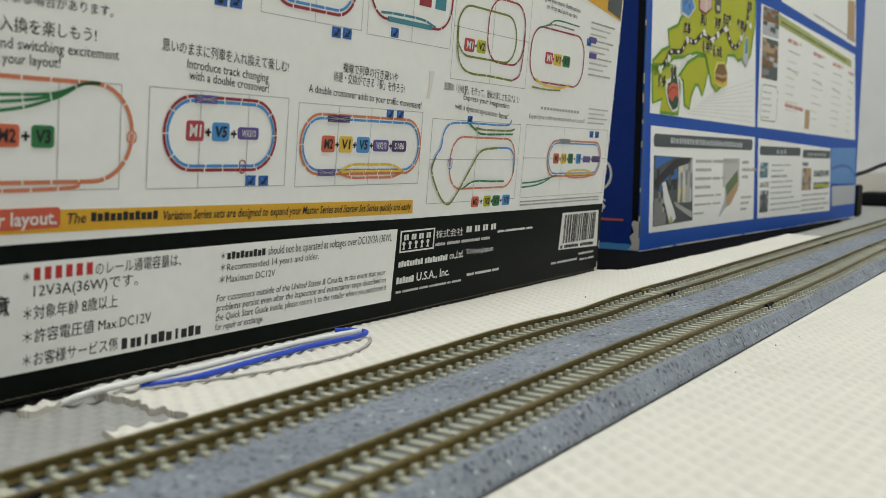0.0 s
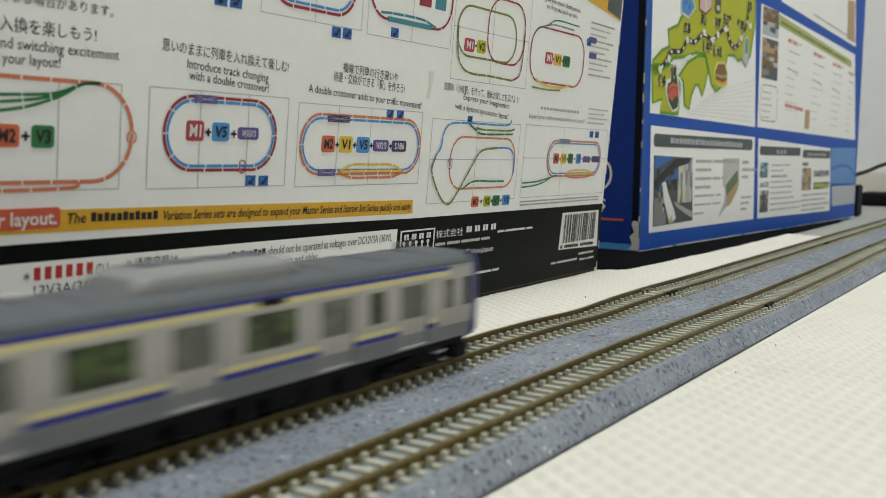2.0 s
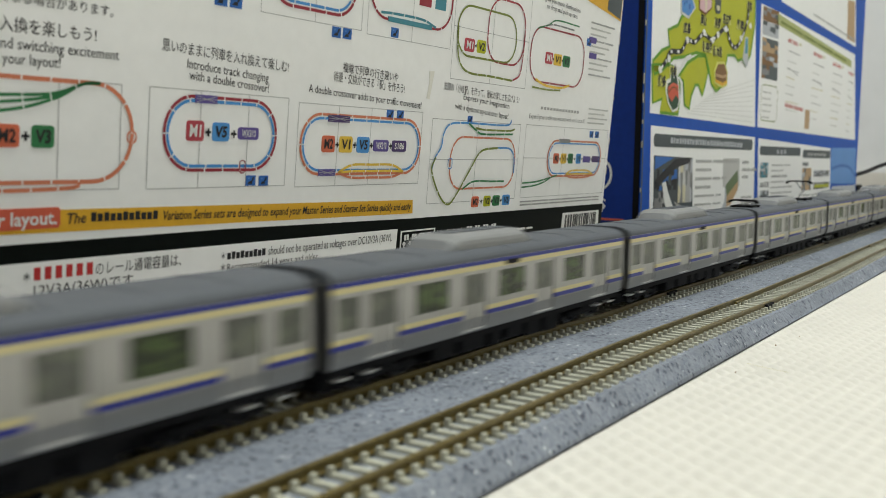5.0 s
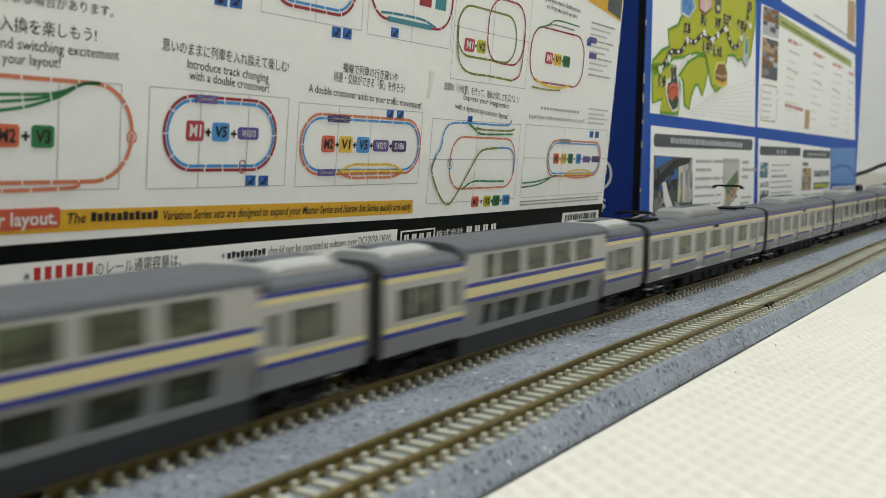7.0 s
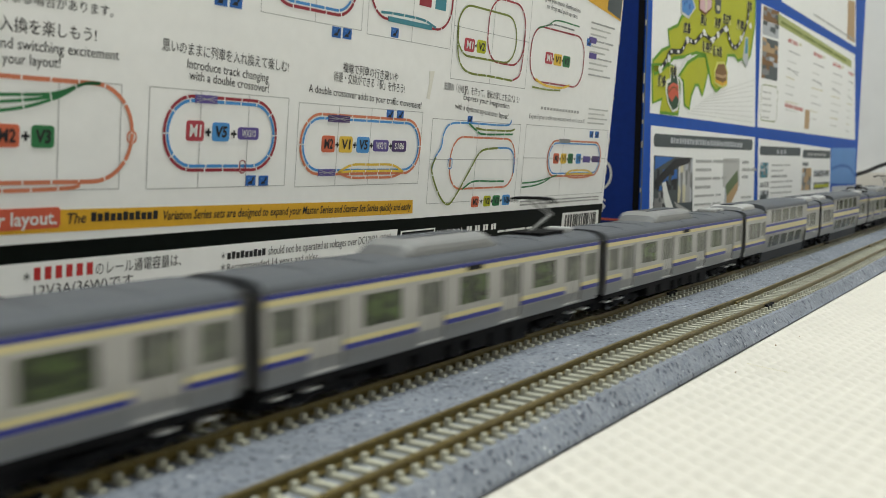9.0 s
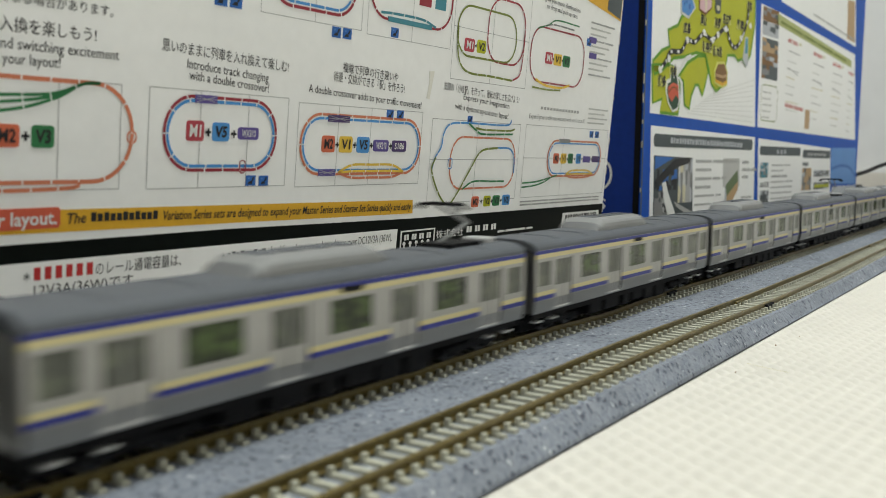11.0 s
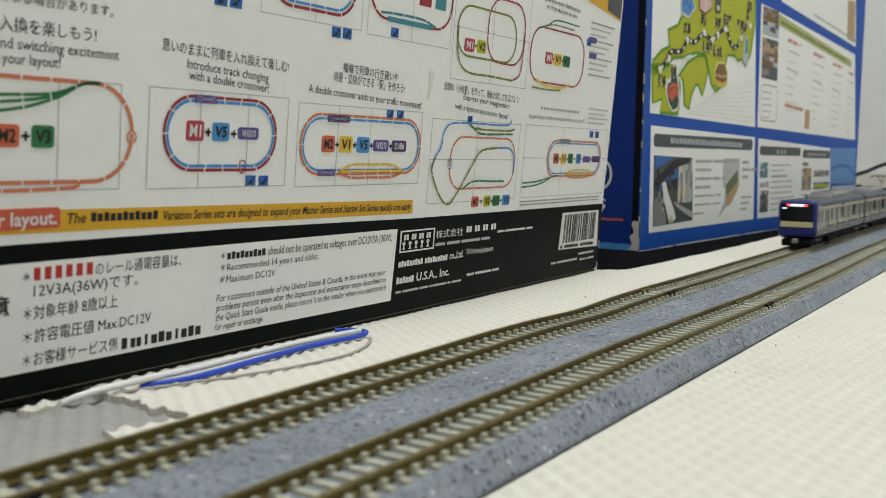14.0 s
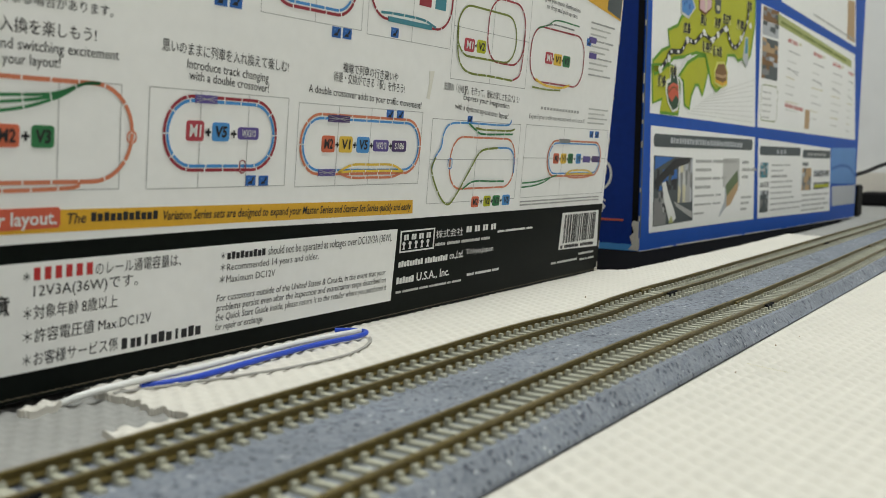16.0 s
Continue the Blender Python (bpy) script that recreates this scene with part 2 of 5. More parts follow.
# ---- room ----
def room():
    for name, args, m in (
        ("floor", (-1.9, 1.31, -1.9, 0.45, -0.06, -0.0035), M_FLOOR),
        ("ceiling", (-2.0, 1.41, -2.0, 0.55, 2.36, 2.46), M_CEIL),
        ("wall_east", (1.31, 1.41, -2.0, 0.55, -0.06, 2.36), M_WALL),
        ("wall_west", (-2.0, -1.9, -2.0, 0.55, -0.06, 2.36), M_WALL),
        ("wall_north", (-1.9, 1.31, 0.45, 0.55, -0.06, 2.36), M_WALL),
        ("wall_south", (-1.9, 1.31, -2.0, -1.9, -0.06, 2.36), M_WALL),
    ):
        bm = bmesh.new()
        block(bm, *args)
        tagged(part(name, bm, m), {"floor": "brown wooden floor of the room", "ceiling": "plain white ceiling"}.get(name, "plain off-white painted wall"), name.split("_")[0], kind="structure")
    bm = bmesh.new()
    prism(bm, [(-1.9, -0.0035), (0.45, -0.0035), (0.45, 0.038), (-1.9, 0.038)], 1.301, 1.3095)
    tagged(part("baseboard", bm, M_BASE), "pale beige baseboard along the wall", "baseboard", kind="structure")


room()


# ---- mats ----
def bumps(X, Y, pitch=3.7 * MM, high=0.8 * MM, base=0.66):
    """Staggered cushions in rows that run nearly along the track."""
    a, b = (X * 0.996 - Y * 0.087) / (pitch * 1.25), (Y * 0.996 + X * 0.087) / pitch
    return high * ((0.5 + 0.5 * np.cos(2 * math.pi * a) * np.cos(math.pi * b)) ** 1.3 - base)


def lines(*spans):
    return np.concatenate([np.arange(a, b - step * 0.5, step) for a, b, step in spans] + [[spans[-1][1]]])


def mats():
    xs = lines((-1.36, 0.06, 0.05), (0.06, 0.75, 0.75 * MM), (0.75, 1.0, 1.6 * MM), (1.0, 1.29, 0.05))
    ys = lines((-0.85, -0.20, 0.05), (-0.20, -0.0285, 0.8 * MM), (-0.0285, 0.0292, 0.0075))
    fade = lambda X, Y: (bumps(X, Y, 4.0 * MM, 1.5 * MM, 0.72) + 0.5 * MM) * np.clip((-0.0292 - Y) / 0.0025, 0, 1) - 0.5 * MM - 0.6 * MM * (Y > -0.0296)
    tagged(part("mat_white", grid_sheet("sheet", xs, ys, fade), M_WHITE_MAT), "cream-white dimpled foam mat under the tracks", "mat", kind="structure")
    xs = lines((0.095, 0.15, 0.4 * MM), (0.15, 0.72, 0.8 * MM))
    ys = lines((0.0285, 0.076, 0.45 * MM), (0.076, 0.20, 0.008))

    def keep(cx, cy):
        wob = 0.0003 * np.sin(cy * 1500) + 0.0008 * np.sin(cy * 411 + 1) + 0.0004 * np.sin(cx * 1300)
        main = (cx > 0.1305 + 0.06 * (cy - 0.042) + wob) & (cx < 0.703 + 0.3 * (cy - 0.044))
        tongue = (cx > 0.1125 + wob) & (cx < 0.135) & (cy < 0.0458 - 0.26 * (cx - 0.1145) + wob)
        bit = ((cx - 0.1180) / 0.0055) ** 2 + ((cy - 0.0728 + 0.2 * (0.118 - cx)) / 0.0022) ** 2 < 1
        return main | tongue | bit

    tagged(part("mat_white_strip", grid_sheet("sheet", xs, ys, bumps, keep, -1.9 * MM), M_WHITE_MAT), "cream-white dimpled foam mat strip with a torn end", "mat", kind="structure")
    xs = lines((-0.6, 0.03, 0.05), (0.03, 0.15, 0.8 * MM), (0.15, 0.68, 0.02), (0.68, 1.0, 1.6 * MM), (1.0, 1.3, 0.05))
    ys = lines((0.0285, 0.09, 0.9 * MM), (0.09, 0.40, 0.02))
    tagged(part("mat_grey", grid_sheet("sheet", xs, ys, lambda X, Y: bumps(X, Y, 3.7 * MM, 1.0 * MM) - 1.5 * MM), M_GREY_MAT), "grey dimpled foam mat lying below the white strip", "mat", kind="structure")


mats()


# ---- tracks ----
def tie_mesh():
    """A concrete-coloured sleeper with four rail chairs."""
    bm = bmesh.new()
    w = 0.85 * MM
    vs = block(bm, -w, w, -8 * MM, 8 * MM, 4.0 * MM, 4.95 * MM)
    for v in vs:
        if v.co.z > 4.5 * MM:
            v.co.x *= 0.8
            v.co.y *= 0.985
    for side in (-1, 1):
        for d in (-1.15, 1.15):
            y = side * 4.9 * MM + d * MM
            vs = block(bm, -0.72 * MM, 0.72 * MM, y - 0.46 * MM, y + 0.46 * MM, 4.9 * MM, 5.85 * MM)
            for v in vs:
                if v.co.z > 5.5 * MM:
                    v.co.x *= 0.78
    return finish(bm)


def tracks():
    bm = bmesh.new()
    prof = [(-44.7, -1.8), (-44.7, -0.25), (-45.5, -0.25), (-45.3, 0.5), (-42.3, 4.3), (9.3, 4.3), (12.3, 0.5), (12.5, -0.9)]
    sweep_oval(bm, [(y * MM, z * MM) for y, z in prof], 16.5 * MM)
    tagged(part("track_bed", bm, M_BALLAST), "blue-grey speckled moulded ballast bed of a double track", "track bed", kind="structure")
    sleeper = tie_mesh()
    sleeper.materials.append(M_TIE)
    pitch = TIE * MM
    for y0, text in ((16.5 * MM, "model railway track with brown rails on pale sleepers, carrying the train"), (-16.5 * MM, "empty model railway track with brown rails on pale sleepers")):
        track = tagged(new("railway_track"), text, "railway track", "parallel tracks")
        for side in (-1, 1):
            y = side * 4.9 * MM
            bm = bmesh.new()
            h = 0.42 * MM
            web = 0.2 * MM
            foot = 0.75 * MM
            sweep_oval(bm, [(y - foot, 4.85 * MM), (y - foot, 5.15 * MM), (y - web, 5.4 * MM), (y - web, 6.3 * MM), (y - h, 6.45 * MM), (y - h, 6.93 * MM), (y - h * 0.7, RAIL_TOP), (y + h * 0.7, RAIL_TOP), (y + h, 6.93 * MM), (y + h, 6.45 * MM), (y + web, 6.3 * MM), (y + web, 5.4 * MM), (y + foot, 5.15 * MM), (y + foot, 4.85 * MM)], y0)
            part("rail", bm, M_RAIL, track)
        n = int(0.80 / pitch)
        for k in range(n):
            ob = part("sleeper", sleeper, M_TIE, track)
            ob.location = (0.04 + k * pitch, y0, sag(0.04 + k * pitch, y0))
        # the rest of the oval, out of the near stretch
        length = 2 * (XR - XL) + 2 * math.pi * (y0 - YC)
        rest = bmesh.new()
        s, half = 0.04 + n * pitch, length / 2
        while s < 0.04 + length - pitch / 2:
            x, y, a = on_track(s if s < half + XR else s - length, y0)
            vs = block(rest, -0.8 * MM, 0.8 * MM, -8 * MM, 8 * MM, 4.0 * MM, 4.9 * MM)
            m = Matrix.Translation((x, y, 0)) @ Matrix.Rotation(a, 4, "Z")
            for v in vs:
                v.co = m @ v.co
            s += pitch
        tagged(part("sleepers", rest, M_TIE, track), "pale sleepers round the rest of the oval", kind="stuff")


TIE = 4.034
tracks()


# ---- the train ----
CAR = 138.8 * MM      # from coupling to coupling
HALF = 66.6 * MM
TRAIN_Y = 16.5 * MM
SKIN = 9.75 * MM      # half the width over the side walls


def plate(bm, side, x0, x1, z0, z1, out=0.0, thick=0.55, waist=9.4, slope=0.16):
    """A piece of side wall, side -1 or 1; millimetres."""
    y = SKIN / MM + out
    a, b = sorted((side * (y - thick), side * y))
    if z0 < waist - 0.05 < waist + 0.05 < z1:
        plate(bm, side, x0, x1, z0, waist, out, thick, waist, slope)
        plate(bm, side, x0, x1, waist, z1, out, thick, waist, slope)
        return
    for v in block(bm, x0 * MM, x1 * MM, a * MM, b * MM, z0 * MM, z1 * MM):
        low = max(0.0, waist - v.co.z / MM)
        v.co.y -= side * slope * MM * low


def roof_profile(z0, top, half=9.75, n=14, base=None):
    """The arch of a roof, millimetres to metres."""
    pts = []
    for k in range(n + 1):
        a = math.pi * k / n
        c, s = math.cos(a), math.sin(a)
        pts.append((half * math.copysign(abs(c) ** 0.55, c) * MM, (z0 + (top - z0) * abs(s) ** 0.8) * MM))
    lo = (z0 - 0.4 if base is None else base) * MM
    return [(half * MM, lo)] + pts + [(-half * MM, lo)]


def bogie(car, x):
    """A four-wheeled bogie with its side frames."""
    bm = bmesh.new()
    for side in (-1, 1):
        a, b = sorted((side * 5.6 * MM, side * 7.2 * MM))
        rounded_block(bm, (x - 10.5) * MM, (x + 10.5) * MM, a, b, 2.0 * MM, 3.6 * MM, 0.3 * MM, 1)
        for d in (-7, 7):
            rounded_block(bm, (x + d - 1.8) * MM, (x + d + 1.8) * MM, a - 0.2 * MM, b + 0.2 * MM, 1.2 * MM, 3.4 * MM, 0.3 * MM, 1)
        rounded_block(bm, (x - 2.5) * MM, (x + 2.5) * MM, a - 0.3 * MM, b + 0.3 * MM, 2.6 * MM, 4.9 * MM, 0.4 * MM, 1)
    block(bm, (x - 3) * MM, (x + 3) * MM, -5.6 * MM, 5.6 * MM, 2.4 * MM, 5.0 * MM)
    frame_ob = part("bogie", bm, M_DARK, car, "dark grey four-wheeled bogie")
    for d in (-7, 7):
        bm = bmesh.new()
        for side in (-1, 1):
            cylinder(bm, ((x + d) * MM, side * 4.7 * MM, 2.85 * MM), 2.85 * MM, 1.0 * MM, "Y", 20)
        cylinder(bm, ((x + d) * MM, 0, 2.85 * MM), 0.7 * MM, 9.4 * MM, "Y", 8)
        part("wheelset", bm, M_STEEL, frame_ob, "darkened steel wheelset")


def pantograph(car, x, up):
    """A single-arm collector: raised, or folded flat on the roof."""
    bm = bmesh.new()
    block(bm, (x - 7) * MM, (x + 7) * MM, -4.2 * MM, 4.2 * MM, 25.0 * MM, 25.6 * MM)
    for dx in (-6, 6):
        for dy in (-4, 4):
            cylinder(bm, ((x + dx) * MM, dy * MM, 24.8 * MM), 0.7 * MM, 1.6 * MM, "Z", 8)
    base = part("pantograph", bm, M_DARK, car, "grey single-arm pantograph, raised" if up else "grey single-arm pantograph, folded")
    bm = bmesh.new()
    knee = Vector(((x + 7.5), 0, 29.6 if up else 26.8)) * MM
    foot = Vector(((x - 4.5), 0, 25.7)) * MM
    head = Vector(((x - 3.5), 0, 34.2 if up else 27.5)) * MM
    tube(bm, [foot, knee], 0.45 * MM, 8)
    for dy in (-1.6, 1.6):
        tube(bm, [knee + Vector((0, dy * 0.4 * MM, 0)), head + Vector((0, dy * MM, 0))], 0.3 * MM, 6)
    part("arm", bm, M_AC, base)
    bm = bmesh.new()
    for dx in (-1.7, 1.7):
        tube(bm, [head + Vector((dx * MM, y * MM, z * MM)) for y, z in ((-6.2, -0.9), (-5.2, 0.1), (-4, 0.3), (4, 0.3), (5.2, 0.1), (6.2, -0.9))], 0.38 * MM, 6)
    part("collector_head", bm, M_DARK, base)


def roof_unit(car, x0, x1, half=7.0, top=27.4, ramp=5.0, name="air_conditioner", pale=False):
    """A roof unit with sloped ends and grilles."""
    bm = bmesh.new()
    rings = [[bm.verts.new((x * MM, y, z)) for y, z in roof_profile(a, b, h, 10, 22.7)] for x, a, b, h in (
        (x0, 23.6, 24.5, half - 0.6), (x0 + ramp * 0.5, 24.5, 24.8 + (top - 24.8) * 0.6, half - 0.2), (x0 + ramp, 25.5, top, half),
        (x1 - ramp, 25.5, top, half), (x1 - ramp * 0.5, 24.5, 24.8 + (top - 24.8) * 0.6, half - 0.2), (x1, 23.6, 24.5, half - 0.6))]
    for p, q in zip(rings, rings[1:]):
        for k in range(len(p)):
            bm.faces.new((p[k], q[k], q[(k + 1) % len(p)], p[(k + 1) % len(p)]))
    bm.faces.new(rings[0][::-1])
    bm.faces.new(rings[-1])
    for f in bm.faces:
        f.material_index = 0 if (x0 + ramp * 0.75) * MM < f.calc_center_median().x < (x1 - ramp * 0.75) * MM else 1
    bm = finish(bm)
    for m in (M_AC_PALE if pale else M_AC, M_AC_END):
        bm.materials.append(m)
    unit = part(name, bm, M_AC, car, "pale roof air conditioner" if pale else "grey roof air conditioner")
    bm = bmesh.new()
    n = 4
    for k in range(n):
        c = x0 + ramp + (k + 0.5) * (x1 - x0 - 2 * ramp) / n
        block(bm, (c - 2.6) * MM, (c + 2.6) * MM, -2.6 * MM, 2.6 * MM, (top - 0.3) * MM, (top + 0.12) * MM)
    part("grille", bm, M_ROOF, unit)


def make_car(cab=False, raised=False, folded=False, vents=0.0):
    """A single-deck coach, silver with blue and cream stripes, four doors a side; millimetres above the rail."""
    car = new("train_car")
    L = HALF / MM
    doors = [-50.6, -16.9, 16.9, 50.6]
    dw = 5.0
    wins = [(-40.0, -27.6), (-6.2, 6.2), (27.6, 40.0), (-65.0, -58.2), (58.2, 65.0)]
    if cab:
        doors[3] = 41.2
        wins[2] = (26.4, 31.4)
        wins[4] = (52.0, 56.0)
        wins.append((59.4, 63.0))
    front = L - (3.2 if cab else 0)
    body = bmesh.new()
    block(body, -L * MM, (front - 0.4) * MM, -8.6 * MM, 8.6 * MM, 6.4 * MM, 22.0 * MM)
    holes = sorted([(d - dw, d + dw, 6.9, 19.6) for d in doors] + [(a, b, 13.0, 19.2) for a, b in wins])
    for side in (-1, 1):
        plate(body, side, -L, front, 19.7, 22.1)
        plate(body, side, -L, front, 6.2, 6.9)
        x = -L
        for a, b, z0, z1 in holes:
            plate(body, side, x, a, 6.9, 19.7)
            if z0 > 7:
                plate(body, side, a, b, 6.9, z0)
                plate(body, side, a, b, z1, 19.7)
            x = b
        plate(body, side, x, front, 6.9, 19.7)
    body = part("body", body, M_SILVER, car, "satin silver body shell")
    for side in (-1, 1):
        for a, b in wins:
            bm = bmesh.new()
            plate(bm, side, a, b, 13.0, 19.2, -0.22, 0.35)
            smoky = max(abs(a), abs(b)) > 50
            pane = part("window", bm, M_DARKGLASS if a > 59 and cab else M_DOORGLASS if smoky else M_GLASS, car, "smoky end window" if smoky else "green-tinted window")
            if b - a > 8:
                bm = bmesh.new()
                plate(bm, side, (a + b) / 2 - 0.12, (a + b) / 2 + 0.12, 13.0, 19.2, -0.12, 0.3)
                part("glazing_bar", bm, M_BLACK, pane)
        for d in doors:
            bm = bmesh.new()
            plate(bm, side, d - dw, d - 0.08, 6.9, 19.7, -0.3, 0.3)
            plate(bm, side, d + 0.08, d + dw, 6.9, 19.7, -0.3, 0.3)
            door = part("door", bm, M_DOOR, car, "closed silver sliding door")
            for s2 in (-1, 1):
                bm = bmesh.new()
                a, b = sorted((d + s2 * 0.28, d + s2 * 4.0))
                plate(bm, side, a, b, 12.6, 19.2, -0.22, 0.3)
                part("door_window", bm, M_DOORGLASS, door, "smoky door window")
            bm = bmesh.new()
            plate(bm, side, d - 4.4, d + 4.4, 6.6, 6.88, 0.14, 0.4)
            part("sill", bm, M_STEP_GLINT, car, "door sill painted pale for the light it catches")
        # Pale plates added in place of bright streaks beside the bogies.
        for d in (-61.5, -53.0, 53.0, 61.5):
            if not (cab and d > 60):
                bm = bmesh.new()
                a, b = sorted((side * 6.6, side * 8.7))
                rounded_block(bm, (d - 1.5) * MM, (d + 1.5) * MM, a * MM, b * MM, 3.5 * MM, 3.95 * MM, 0.1 * MM, 1)
                part("step", bm, M_STEP_GLINT, car, "pale plate added for a bright streak beside the bogie")
        bm = bmesh.new()
        plate(bm, side, -L, front - (9 if cab else 0), 21.15, 22.05, 0.05, 0.3)
        part("stripe", bm, M_BLUE, car, "blue stripe below the roof")
        bm = bmesh.new()
        plate(bm, side, -L, front - (9 if cab else 0), 20.05, 21.15, 0.05, 0.3)
        part("stripe", bm, M_CREAM, car, "cream stripe above the windows")
        x = -L
        for d in doors + [front + dw - (14 if cab else 0)]:
            if d - dw - x > 1:
                bm = bmesh.new()
                plate(bm, side, x, d - dw, 10.65, 11.7, 0.05, 0.3)
                part("stripe", bm, M_CREAM, car, "cream stripe below the windows")
                bm = bmesh.new()
                plate(bm, side, x, d - dw, 9.6, 10.65, 0.05, 0.3)
                part("stripe", bm, M_BLUE, car, "blue stripe below the windows")
            x = d + dw
        bm = bmesh.new()
        plate(bm, side, -3.2, 3.2, 20.3, 21.4, 0.12, 0.4)
        part("side_sign", bm, M_BLACK, car, "dark side destination sign")
    bm = bmesh.new()
    prism(bm, roof_profile(22.0, 24.8), -L * MM, front * MM)
    roof = part("roof", bm, M_ROOF, car, "matt grey arched roof")
    for k in range(-3, 4):
        bm = bmesh.new()
        prism(bm, roof_profile(22.15, 24.92, 9.6), (k * 17 - 0.25) * MM, (k * 17 + 0.25) * MM)
        part("roof_rib", bm, M_ROOF, roof)
    roof_unit(car, -27 if cab else -23, 13 if cab else 16.5, 6.8, 27.9)
    if vents:
        for x in ((vents, vents + 8) if not raised else (61.0,)):
            bm = bmesh.new()
            rounded_block(bm, (x - 2.4) * MM, (x + 2.4) * MM, -3.4 * MM, 3.4 * MM, 24.3 * MM, 26.0 * MM, 0.5 * MM)
            part("roof_vent", bm, M_AC_PALE, car, "pale grey roof vent")
    if cab:
        for x in (-40.0, -61.0):
            bm = bmesh.new()
            rounded_block(bm, (x - 1.7) * MM, (x + 1.7) * MM, -1.5 * MM, 1.5 * MM, 24.5 * MM, 25.9 * MM, 0.4 * MM)
            part("roof_vent", bm, M_AC_PALE, car, "small pale roof box")
    if raised:
        pantograph(car, 48, True)
    if folded:
        pantograph(car, -52, False)
    underframe(car, L, front)
    if cab:
        cab_front(car, L)
    else:
        gangway(car, L)
    return car


def underframe(car, L, front, middle=True):
    bm = bmesh.new()
    w = 8.6 * MM if middle else 7.4 * MM
    block(bm, (-L + 0.5) * MM, (front - 1) * MM, -w, w, 4.6 * MM, 6.2 * MM)
    block(bm, (-L + 3) * MM, (front - 4) * MM, -4.0 * MM, 4.0 * MM, 0.7 * MM, 4.7 * MM)
    part("underframe", bm, M_DARK, car, "black underframe")
    if middle:
        rng = random.Random(5)
        x = -31.0
        while x < 28:
            w = rng.uniform(5, 11)
            bm = bmesh.new()
            rounded_block(bm, x * MM, (x + w) * MM, -8.4 * MM, 8.4 * MM, rng.uniform(0.8, 1.9) * MM, 5.4 * MM, 0.4 * MM, 1)
            part("equipment_box", bm, M_DARK, car, "dark underfloor equipment box")
            x += w + rng.uniform(0.8, 2.4)
    for x in (-46.5, 46.5):
        bogie(car, x)


def gangway(car, L):
    bm = bmesh.new()
    for k in range(4):
        x = L + 0.1 + k * 0.75
        rounded_block(bm, x * MM, (x + 0.5) * MM, -8.2 * MM, 8.2 * MM, 6.4 * MM, 23.2 * MM, 0.15 * MM, 1)
        block(bm, (x - 0.1) * MM, (x + 0.8) * MM, -7.8 * MM, 7.8 * MM, 6.9 * MM, 22.8 * MM)
    part("gangway", bm, M_BELLOWS, car, "dark grey folded gangway bellows")
    bm = bmesh.new()
    block(bm, (L - 1) * MM, (L + 5) * MM, -1.2 * MM, 1.2 * MM, 2.6 * MM, 4.4 * MM)
    part("coupler", bm, M_BLACK, car)


